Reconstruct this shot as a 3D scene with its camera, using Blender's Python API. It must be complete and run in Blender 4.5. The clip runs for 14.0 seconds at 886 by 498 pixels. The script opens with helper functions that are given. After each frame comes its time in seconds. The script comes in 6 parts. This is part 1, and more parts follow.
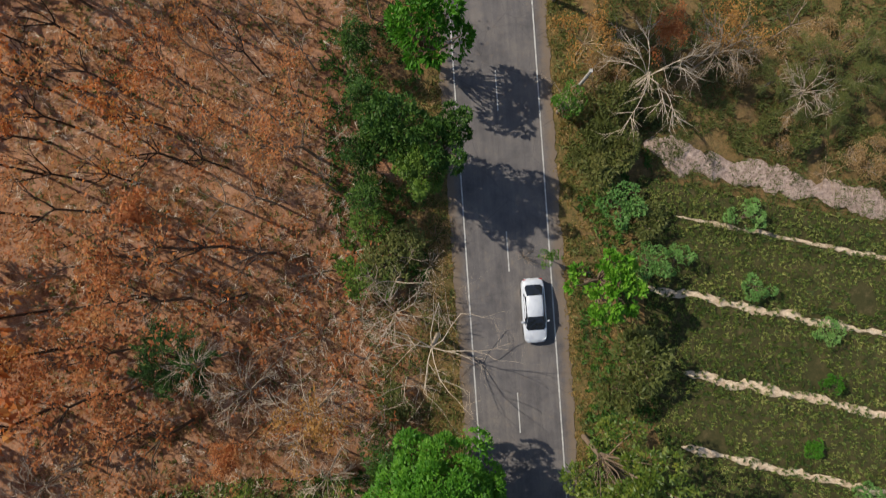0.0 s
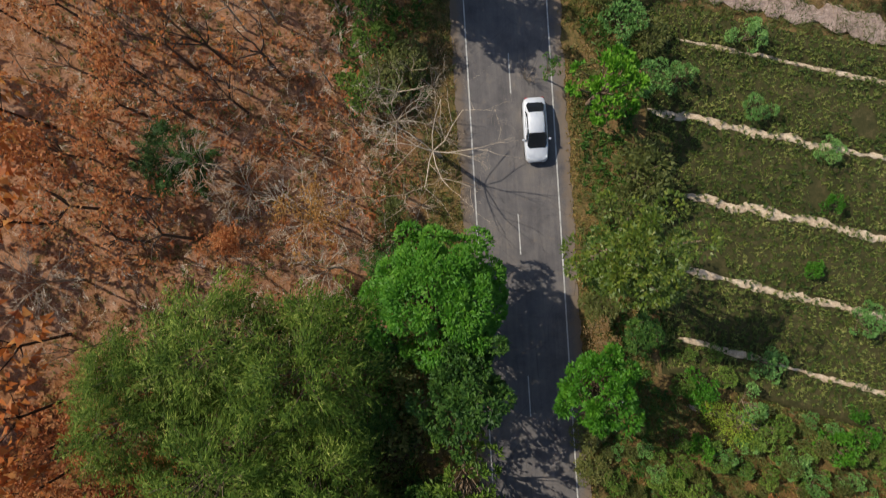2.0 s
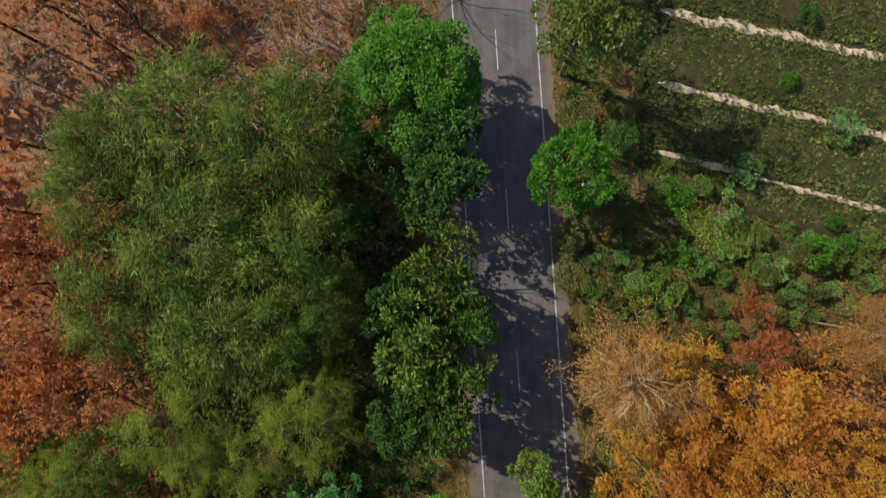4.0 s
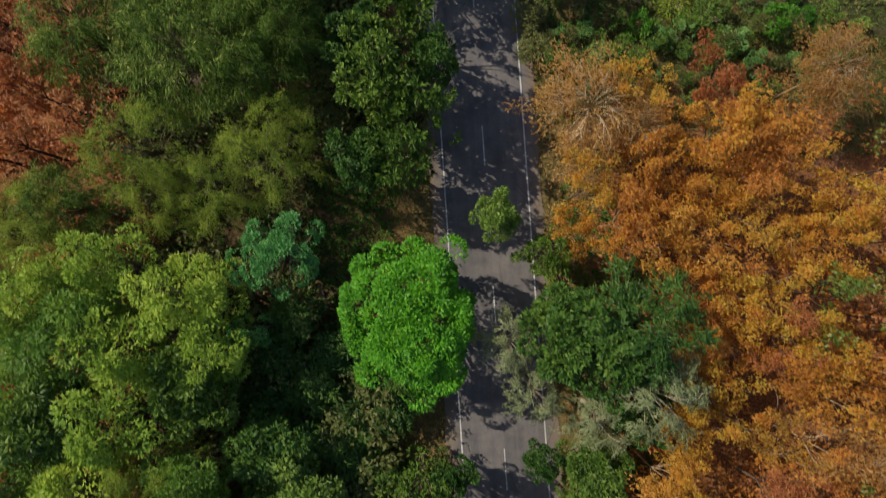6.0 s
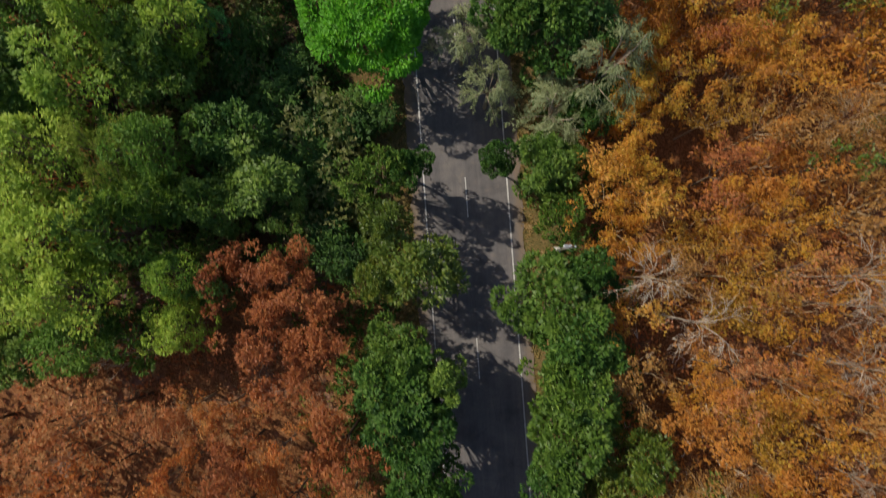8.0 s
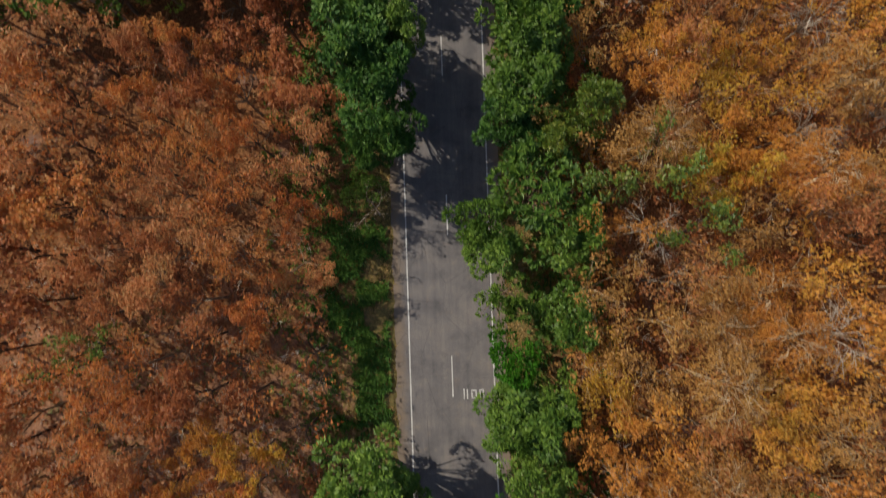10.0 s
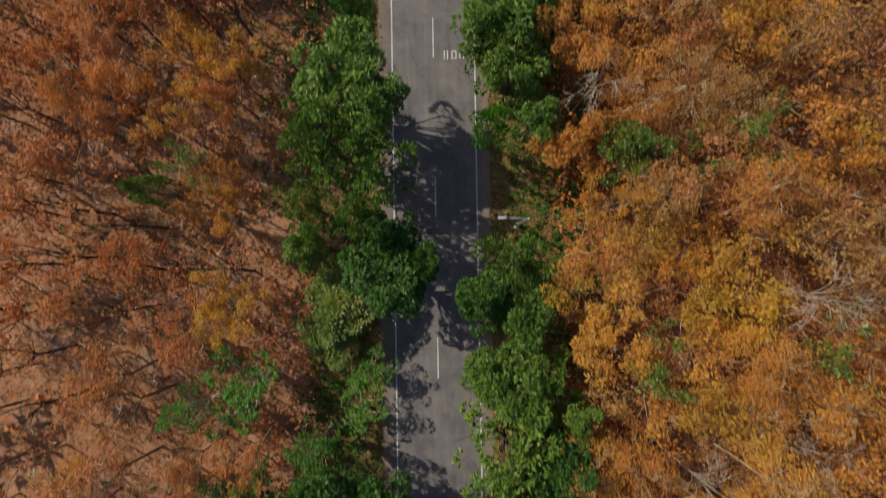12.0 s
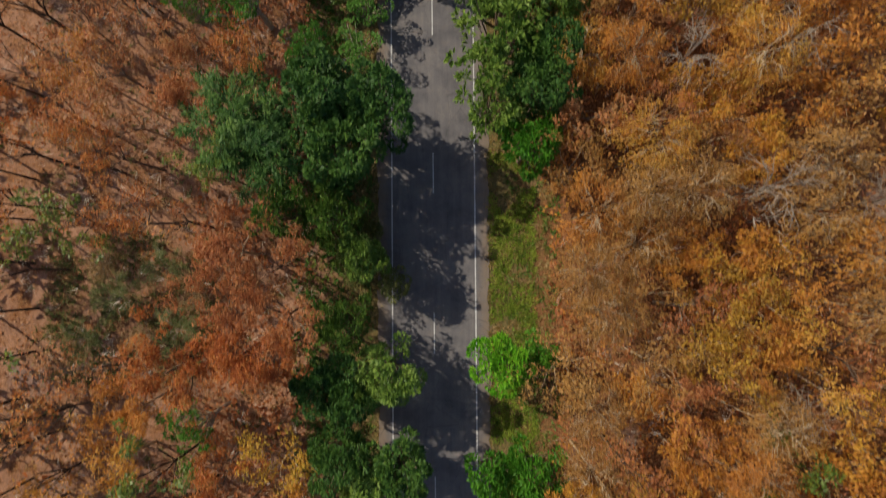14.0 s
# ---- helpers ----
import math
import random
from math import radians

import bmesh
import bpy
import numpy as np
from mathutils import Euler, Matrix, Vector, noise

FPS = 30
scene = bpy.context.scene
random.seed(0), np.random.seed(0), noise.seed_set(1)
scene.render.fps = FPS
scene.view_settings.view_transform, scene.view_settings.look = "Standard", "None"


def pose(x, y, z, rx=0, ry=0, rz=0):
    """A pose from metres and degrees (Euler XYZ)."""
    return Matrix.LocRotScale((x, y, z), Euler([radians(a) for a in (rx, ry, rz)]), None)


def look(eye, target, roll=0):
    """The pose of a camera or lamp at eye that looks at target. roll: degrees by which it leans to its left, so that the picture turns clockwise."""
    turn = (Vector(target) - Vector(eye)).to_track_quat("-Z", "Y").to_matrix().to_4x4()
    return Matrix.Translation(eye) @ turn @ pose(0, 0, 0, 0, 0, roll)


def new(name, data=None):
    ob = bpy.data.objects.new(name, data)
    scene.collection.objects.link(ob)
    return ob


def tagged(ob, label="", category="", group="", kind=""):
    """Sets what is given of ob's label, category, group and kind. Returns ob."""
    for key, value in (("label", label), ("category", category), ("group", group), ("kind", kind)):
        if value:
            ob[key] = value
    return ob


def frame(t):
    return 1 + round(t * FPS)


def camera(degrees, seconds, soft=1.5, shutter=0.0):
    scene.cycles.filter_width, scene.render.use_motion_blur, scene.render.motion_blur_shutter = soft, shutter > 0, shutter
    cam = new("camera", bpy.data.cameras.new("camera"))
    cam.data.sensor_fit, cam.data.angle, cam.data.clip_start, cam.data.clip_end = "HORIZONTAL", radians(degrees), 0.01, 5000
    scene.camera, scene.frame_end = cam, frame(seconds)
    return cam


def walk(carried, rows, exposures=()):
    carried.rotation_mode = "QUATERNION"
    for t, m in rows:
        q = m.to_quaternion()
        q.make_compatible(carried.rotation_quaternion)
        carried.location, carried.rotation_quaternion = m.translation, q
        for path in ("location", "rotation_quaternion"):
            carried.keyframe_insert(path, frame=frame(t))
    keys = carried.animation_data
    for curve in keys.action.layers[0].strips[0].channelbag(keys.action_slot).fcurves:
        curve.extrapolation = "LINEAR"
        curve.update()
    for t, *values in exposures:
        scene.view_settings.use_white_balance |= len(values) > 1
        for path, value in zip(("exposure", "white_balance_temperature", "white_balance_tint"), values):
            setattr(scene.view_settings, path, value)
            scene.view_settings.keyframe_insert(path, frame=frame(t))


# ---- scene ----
# ---- camera and its way: a drone flying backwards along the road, looking straight down ----
cam = camera(73.7, 14.0, soft=1.1, shutter=0.4)
PATH = [  # seconds, x, y, z, tilt, lean, heading
    (0.0, -4.81, -1.28, 44.02, 0.38, 0, -3.91),
    (0.5, -5.09, -4.53, 43.99, 0.45, 0, -3.70),
    (1.0, -5.40, -7.94, 43.94, 0.52, 0, -3.58),
    (1.5, -5.61, -11.39, 43.91, 0.68, 0, -3.42),
    (2.0, -5.76, -14.80, 43.91, 0.72, 0, -3.44),
    (4.5, -4.70, -33.09, 44.0, 1.42, 0, -3.72),
    (5.0, -4.34, -37.29, 44.0, 1.50, 0, -3.68),
    (5.5, -3.97, -41.75, 44.0, 1.64, 0, -3.70),
    (6.0, -3.62, -46.42, 44.0, 1.83, 0, -3.78),
    (6.5, -3.27, -51.23, 44.0, 1.91, 0, -3.90),
    (7.0, -2.94, -56.25, 44.0, 1.98, 0, -4.05),
    (7.5, -2.56, -61.47, 44.0, 2.08, 0, -4.14),
    (10.0, -0.43, -89.58, 44.05, 2.00, 0, -1.91),
    (10.5, -0.10, -95.59, 44.05, 1.72, 0, -1.45),
    (11.0, 0.16, -101.78, 44.05, 1.56, 0, -1.26),
    (11.5, 0.34, -108.16, 44.08, 1.59, 0, -1.07),
    (12.0, 0.48, -114.62, 44.08, 1.57, 0, -0.91),
    (12.5, 0.56, -121.13, 44.10, 1.60, 0, -0.79),
    (13.0, 0.65, -127.69, 44.14, 1.65, 0, -0.65),
    (13.5, 0.67, -134.31, 44.16, 1.90, 0, -0.46),
    (14.0, 0.68, -140.76, 44.18, 2.02, 0, -0.43),
]
walk(cam, [(t, pose(x, y, z, a, b, c)) for t, x, y, z, a, b, c in PATH])

# ---- sky, sun, exposure ----
SUN_AZ, SUN_EL = radians(-60), radians(42.5)
world = bpy.data.worlds.new("sky")
scene.world = world
world.use_nodes = True
wn = world.node_tree
sky = wn.nodes.new("ShaderNodeTexSky")
sky.sky_type = "NISHITA"
sky.sun_disc = False
sky.sun_elevation = SUN_EL
sky.sun_rotation = SUN_AZ % (2 * math.pi)
wn.links.new(sky.outputs[0], wn.nodes["Background"].inputs[0])
wn.nodes["Background"].inputs[1].default_value = 0.10
sun = new("sun", bpy.data.lights.new("sun", "SUN"))
sun.data.energy = 3.6
sun.data.angle = radians(0.6)
sun.data.color = (1.0, 0.91, 0.77)
sun_dir = Vector((math.sin(SUN_AZ) * math.cos(SUN_EL), math.cos(SUN_AZ) * math.cos(SUN_EL), math.sin(SUN_EL)))
sun.matrix_world = look(sun_dir * 120, (0, 0, 0))
scene.view_settings.exposure = 0.44


# ---- materials ----
class Mat:
    """A small builder for node materials."""

    def __init__(self, name, rough=0.9, spec=0.2, metal=0.0):
        self.m = bpy.data.materials.new(name)
        self.m.use_nodes = True
        self.t = self.m.node_tree
        self.b = self.t.nodes["Principled BSDF"]
        self.b.inputs["Roughness"].default_value = rough
        self.b.inputs["Specular IOR Level"].default_value = spec
        self.b.inputs["Metallic"].default_value = metal

    def node(self, kind, **kw):
        n = self.t.nodes.new(kind)
        for k, v in kw.items():
            n.inputs[k].default_value = v
        return n

    def link(self, a, b):
        self.t.links.new(a, b)

    def coords(self):
        return self.t.nodes.new("ShaderNodeTexCoord").outputs["Object"]

    def noise(self, scale, detail=4.0, rough=0.6, vec=None):
        n = self.node("ShaderNodeTexNoise", Scale=scale, Detail=detail, Roughness=rough)
        self.link(vec if vec is not None else self.coords(), n.inputs["Vector"])
        return n.outputs["Fac"]

    def ramp(self, fac, stops, interp="LINEAR"):
        n = self.t.nodes.new("ShaderNodeValToRGB")
        e = n.color_ramp.elements
        n.color_ramp.interpolation = interp
        while len(e) < len(stops):
            e.new(0.5)
        for el, (p, c) in zip(e, stops):
            el.position = p
            el.color = (*c, 1) if len(c) == 3 else c
        self.link(fac, n.inputs[0])
        return n.outputs["Color"]

    def mask(self, fac, lo, hi):
        n = self.node("ShaderNodeMapRange")
        n.inputs["From Min"].default_value = lo
        n.inputs["From Max"].default_value = hi
        self.link(fac, n.inputs["Value"])
        return n.outputs[0]

    def mix(self, fac, a, b, blend="MIX"):
        n = self.t.nodes.new("ShaderNodeMix")
        n.data_type = "RGBA"
        n.blend_type = blend
        for s, v in ((n.inputs[0], fac), (n.inputs[6], a), (n.inputs[7], b)):
            if isinstance(v, (int, float)):
                s.default_value = v
            elif isinstance(v, tuple):
                s.default_value = (*v, 1)
            else:
                self.link(v, s)
        return n.outputs[2]

    def math(self, op, a, b=0.0):
        n = self.t.nodes.new("ShaderNodeMath")
        n.operation = op
        for s, v in ((n.inputs[0], a), (n.inputs[1], b)):
            if isinstance(v, (int, float)):
                s.default_value = v
            else:
                self.link(v, s)
        return n.outputs[0]

    def color(self, c):
        if isinstance(c, tuple):
            self.b.inputs["Base Color"].default_value = (*c, 1)
        else:
            self.link(c, self.b.inputs["Base Color"])
        return self

    def bump(self, fac, strength=0.4, distance=0.02):
        n = self.node("ShaderNodeBump", Strength=strength, Distance=distance)
        self.link(fac, n.inputs["Height"])
        self.link(n.outputs[0], self.b.inputs["Normal"])
        return self


def leaf_material(name, stops, back=0.35, rough=0.55, spec=0.3, tree_shift=0.5):
    """Leaves: each leaf and each crown draws its own tone from the ramp; light also shines through."""
    k = Mat(name, rough, spec)
    geo = k.t.nodes.new("ShaderNodeNewGeometry").outputs["Random Per Island"]
    own = k.t.nodes.new("ShaderNodeAttribute")
    own.attribute_name = "tone"
    tree = k.math("FRACT", k.math("ADD", k.t.nodes.new("ShaderNodeObjectInfo").outputs["Random"], own.outputs["Fac"]))
    big = k.mask(k.noise(0.85, 2.0), 0.32, 0.68)
    fac = k.math("ADD", k.math("MULTIPLY", geo, 0.45 * (1 - tree_shift) + 0.15),
                 k.math("ADD", k.math("MULTIPLY", tree, 0.55 * tree_shift), k.math("MULTIPLY", big, 0.4 - 0.1 * tree_shift)))
    col = k.ramp(fac, stops)
    k.color(col)
    tr = k.t.nodes.new("ShaderNodeBsdfTranslucent")
    k.link(col, tr.inputs["Color"])
    ms = k.t.nodes.new("ShaderNodeMixShader")
    ms.inputs[0].default_value = back
    out = k.t.nodes["Material Output"]
    k.link(k.b.outputs[0], ms.inputs[1])
    k.link(tr.outputs[0], ms.inputs[2])
    k.link(ms.outputs[0], out.inputs["Surface"])
    return k.m


LEAF = {
    "rust": leaf_material("rust_leaves", [(0.00, (0.160, 0.046, 0.017)), (0.28, (0.375, 0.101, 0.025)), (0.52, (0.510, 0.165, 0.035)), (0.76, (0.520, 0.245, 0.063)), (1.00, (0.260, 0.196, 0.067))], back=0.48),
    "amber": leaf_material("amber_leaves", [(0.00, (0.270, 0.113, 0.040)), (0.22, (0.432, 0.167, 0.031)), (0.45, (0.530, 0.240, 0.032)), (0.65, (0.572, 0.327, 0.039)), (0.82, (0.490, 0.348, 0.043)), (1.00, (0.235, 0.242, 0.052))], back=0.5, tree_shift=0.8),
    "ochre": leaf_material("ochre_leaves", [(0.00, (0.330, 0.141, 0.045)), (0.28, (0.500, 0.201, 0.041)), (0.52, (0.595, 0.268, 0.047)), (0.76, (0.605, 0.340, 0.054)), (1.00, (0.350, 0.261, 0.058))], back=0.5, tree_shift=0.8),
    "maroon": leaf_material("maroon_leaves", [(0.00, (0.149, 0.049, 0.020)), (0.50, (0.352, 0.109, 0.034)), (1.00, (0.478, 0.207, 0.058))], back=0.48),
    "russet": leaf_material("russet_leaves", [(0.00, (0.180, 0.062, 0.024)), (0.28, (0.360, 0.119, 0.040)), (0.52, (0.488, 0.180, 0.059)), (0.76, (0.509, 0.266, 0.096)), (1.00, (0.276, 0.199, 0.070))], back=0.48),
    "scrub": leaf_material("scrub_leaves", [(0.00, (0.048, 0.067, 0.016)), (0.50, (0.112, 0.132, 0.031)), (1.00, (0.235, 0.215, 0.066))]),
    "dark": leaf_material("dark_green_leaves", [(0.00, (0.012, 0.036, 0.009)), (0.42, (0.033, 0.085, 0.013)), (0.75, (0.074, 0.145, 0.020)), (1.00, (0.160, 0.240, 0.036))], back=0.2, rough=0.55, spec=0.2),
    "mid": leaf_material("green_leaves", [(0.00, (0.024, 0.058, 0.009)), (0.40, (0.066, 0.128, 0.016)), (0.72, (0.140, 0.218, 0.030)), (1.00, (0.300, 0.400, 0.072))], back=0.3, rough=0.5, spec=0.25),
    "bush": leaf_material("bush_leaves", [(0.00, (0.045, 0.095, 0.016)), (0.50, (0.125, 0.215, 0.034)), (1.00, (0.300, 0.390, 0.075))], rough=0.55, spec=0.2),
    "lime": leaf_material("lime_green_leaves", [(0.00, (0.024, 0.086, 0.006)), (0.50, (0.058, 0.196, 0.011)), (1.00, (0.140, 0.310, 0.024))], back=0.38),
    "brightlime": leaf_material("bright_lime_leaves", [(0.00, (0.036, 0.150, 0.006)), (0.50, (0.098, 0.320, 0.010)), (0.85, (0.215, 0.440, 0.022)), (1.00, (0.360, 0.470, 0.030))], back=0.35),
    "freshlime": leaf_material("fresh_lime_leaves", [(0.00, (0.036, 0.125, 0.009)), (0.45, (0.110, 0.290, 0.018)), (1.00, (0.320, 0.530, 0.060))], back=0.4),
    "olive": leaf_material("light_olive_leaves", [(0.00, (0.045, 0.100, 0.011)), (0.35, (0.105, 0.205, 0.022)), (0.65, (0.215, 0.320, 0.030)), (1.00, (0.420, 0.490, 0.058))], rough=0.55, spec=0.2, tree_shift=0.95),
    "gold": leaf_material("golden_olive_leaves", [(0.00, (0.220, 0.140, 0.033)), (0.45, (0.470, 0.251, 0.034)), (0.75, (0.530, 0.326, 0.038)), (1.00, (0.280, 0.251, 0.043))], back=0.5),
    "grey": leaf_material("grey_green_leaves", [(0.00, (0.108, 0.140, 0.054)), (0.50, (0.238, 0.270, 0.119)), (1.00, (0.389, 0.400, 0.216))]),
    "teal": leaf_material("blue_green_leaves", [(0.00, (0.034, 0.130, 0.030)), (0.50, (0.090, 0.280, 0.070)), (1.00, (0.220, 0.450, 0.130))], back=0.35, rough=0.5, spec=0.2, tree_shift=0.0),
    "dryleaf": leaf_material("sere_leaves", [(0.00, (0.200, 0.097, 0.027)), (0.50, (0.410, 0.207, 0.052)), (1.00, (0.540, 0.322, 0.099))], back=0.45),
    "yellowgreen": leaf_material("yellow_green_leaves", [(0.00, (0.036, 0.064, 0.010)), (0.42, (0.088, 0.144, 0.016)), (0.75, (0.200, 0.224, 0.028)), (1.00, (0.336, 0.240, 0.036))], rough=0.45, spec=0.45),
    # the palest stops serve pale leaves and glints painted into the colour
    "bamboo": leaf_material("drooping_leaves", [(0.00, (0.024, 0.054, 0.007)), (0.35, (0.060, 0.112, 0.012)), (0.62, (0.125, 0.190, 0.024)), (0.82, (0.280, 0.340, 0.065)), (1.00, (0.540, 0.540, 0.170))], rough=0.6, spec=0.15, tree_shift=0.2),
    "feather": leaf_material("feathery_leaves", [(0.00, (0.070, 0.120, 0.014)), (0.40, (0.170, 0.240, 0.028)), (0.70, (0.300, 0.350, 0.050)), (1.00, (0.460, 0.470, 0.085))], back=0.42, rough=0.7, spec=0.1, tree_shift=0.35),
    "thinleaf": leaf_material("light_green_leaves", [(0.00, (0.043, 0.111, 0.013)), (0.50, (0.093, 0.221, 0.025)), (1.00, (0.187, 0.340, 0.051))]),
    "shrubgreen": leaf_material("shrub_leaves", [(0.00, (0.060, 0.144, 0.034)), (0.50, (0.138, 0.288, 0.067)), (1.00, (0.276, 0.444, 0.126))]),
    "straw": leaf_material("dry_leaves", [(0.00, (0.190, 0.115, 0.048)), (0.50, (0.380, 0.245, 0.105)), (1.00, (0.520, 0.390, 0.200))], back=0.45),
    "twig": leaf_material("dead_twigs", [(0.00, (0.220, 0.165, 0.115)), (0.50, (0.420, 0.335, 0.240)), (1.00, (0.620, 0.540, 0.420))], back=0.0),
    "palm": leaf_material("yellow_palm_leaves", [(0.00, (0.140, 0.240, 0.020)), (0.50, (0.330, 0.440, 0.040)), (1.00, (0.560, 0.620, 0.090))], back=0.4),
    "litter": leaf_material("fallen_leaves", [(0.00, (0.090, 0.032, 0.013)), (0.42, (0.234, 0.086, 0.027)), (0.75, (0.360, 0.162, 0.045)), (1.00, (0.396, 0.252, 0.117))], back=0.1),
    "crop": leaf_material("crop_leaves", [(0.00, (0.018, 0.042, 0.009)), (0.34, (0.052, 0.096, 0.015)), (0.62, (0.140, 0.180, 0.032)), (1.00, (0.420, 0.400, 0.130))], tree_shift=0.0),
    "verge": leaf_material("verge_grass_blades", [(0.00, (0.080, 0.085, 0.018)), (0.36, (0.165, 0.140, 0.032)), (0.70, (0.290, 0.185, 0.062)), (1.00, (0.440, 0.300, 0.130))]),
}


def bark(name, dark, light):
    k = Mat(name, 0.9, 0.15)
    tone = k.math("ADD", k.math("MULTIPLY", k.noise(7.0), 0.7), k.math("MULTIPLY", k.t.nodes.new("ShaderNodeObjectInfo").outputs["Random"], 0.3))
    k.color(k.ramp(tone, [(0.3, dark), (0.75, light)]))
    k.bump(k.noise(30.0), 0.5, 0.02)
    return k.m


BARK_DARK = bark("dark_bark", (0.045, 0.028, 0.018), (0.15, 0.10, 0.07))
BARK_PALE = bark("pale_dead_wood", (0.22, 0.165, 0.115), (0.52, 0.43, 0.32))
BARK_WHITE = bark("white_dead_wood", (0.23, 0.175, 0.125), (0.48, 0.395, 0.295))
BARK_BLEACHED = bark("bleached_twigs", (0.27, 0.185, 0.10), (0.52, 0.39, 0.235))
BARK_TAN = bark("tan_twigs", (0.22, 0.14, 0.08), (0.46, 0.33, 0.20))
BARK_MID = bark("brown_bark", (0.09, 0.06, 0.04), (0.26, 0.19, 0.13))


def ground_material():
    """Bare pinkish soil under leaf litter; more litter on one side, greener on the verges by the road. Deep shade under
    the western trees is painted in dark.
    """
    k = Mat("forest_floor", 0.95, 0.1)
    c = k.coords()
    sep = k.t.nodes.new("ShaderNodeSeparateXYZ")
    k.link(c, sep.inputs[0])
    soil = k.ramp(k.noise(0.35, 6.0, 0.65), [(0.3, (0.22, 0.120, 0.076)), (0.5, (0.39, 0.222, 0.140)), (0.7, (0.52, 0.335, 0.228))])
    litter = k.ramp(k.noise(6.5, 5.0, 0.8), [(0.32, (0.05, 0.022, 0.012)), (0.46, (0.17, 0.075, 0.032)), (0.58, (0.27, 0.125, 0.05)), (0.7, (0.38, 0.22, 0.12))])
    side = k.math("MULTIPLY", k.mask(sep.outputs[0], 5.0, 10.0), k.mask(sep.outputs[1], -30.0, -40.0))
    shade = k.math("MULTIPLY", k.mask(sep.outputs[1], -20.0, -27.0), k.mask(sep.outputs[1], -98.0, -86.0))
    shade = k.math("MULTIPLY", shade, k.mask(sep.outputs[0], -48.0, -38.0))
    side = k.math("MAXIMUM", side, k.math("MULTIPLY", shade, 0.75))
    cover = k.math("ADD", k.mask(k.noise(0.7, 6.0, 0.75), 0.36, 0.60), side)
    col = k.mix(k.math("MINIMUM", cover, 1.0), soil, litter)
    # deep shade between the willowy trees, painted into the floor as a darker colour
    painted_shade = k.math("MULTIPLY", k.math("MULTIPLY", k.mask(sep.outputs[0], -29.0, -25.0), k.mask(sep.outputs[0], -5.0, -8.0)), shade)
    painted_shade = k.math("MULTIPLY", painted_shade, k.mask(sep.outputs[1], -72.0, -64.0))
    col = k.mix(k.math("MULTIPLY", painted_shade, 0.85), col, k.ramp(k.noise(5.0, 5.0, 0.8), [(0.35, (0.03, 0.028, 0.014)), (0.6, (0.085, 0.07, 0.035)), (0.75, (0.13, 0.085, 0.045))]))
    specks = k.ramp(k.noise(9.0, 6.0, 0.9), [(0.34, (0.32, 0.29, 0.27)), (0.46, (0.85, 0.83, 0.8)), (0.56, (1.05, 1.03, 1.0)), (0.68, (1.5, 1.42, 1.3))])
    col = k.mix(0.85, col, specks, "MULTIPLY")
    ash = k.mask(k.noise(0.22, 4.0, 0.6), 0.58, 0.70)
    col = k.mix(k.math("MULTIPLY", ash, 0.55), col, (0.17, 0.125, 0.115))
    grassy = k.ramp(k.noise(3.0, 5.0, 0.75), [(0.3, (0.045, 0.045, 0.016)), (0.5, (0.13, 0.102, 0.037)), (0.62, (0.185, 0.115, 0.05)), (0.75, (0.26, 0.185, 0.088))])
    ax = k.math("ABSOLUTE", sep.outputs[0])
    wob = k.math("ADD", ax, k.math("MULTIPLY", k.noise(0.3, 4.0), 5.0))
    scrubby = k.math("MULTIPLY", k.mask(sep.outputs[0], 4.0, 8.0), k.mask(sep.outputs[1], -38.0, -32.0))
    col = k.mix(k.math("MAXIMUM", k.mask(wob, 11.5, 8.0), k.math("MULTIPLY", scrubby, 0.8)), col, grassy)
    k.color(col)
    k.bump(k.noise(9.0, 6.0, 0.75), 0.8, 0.09)
    return k.m


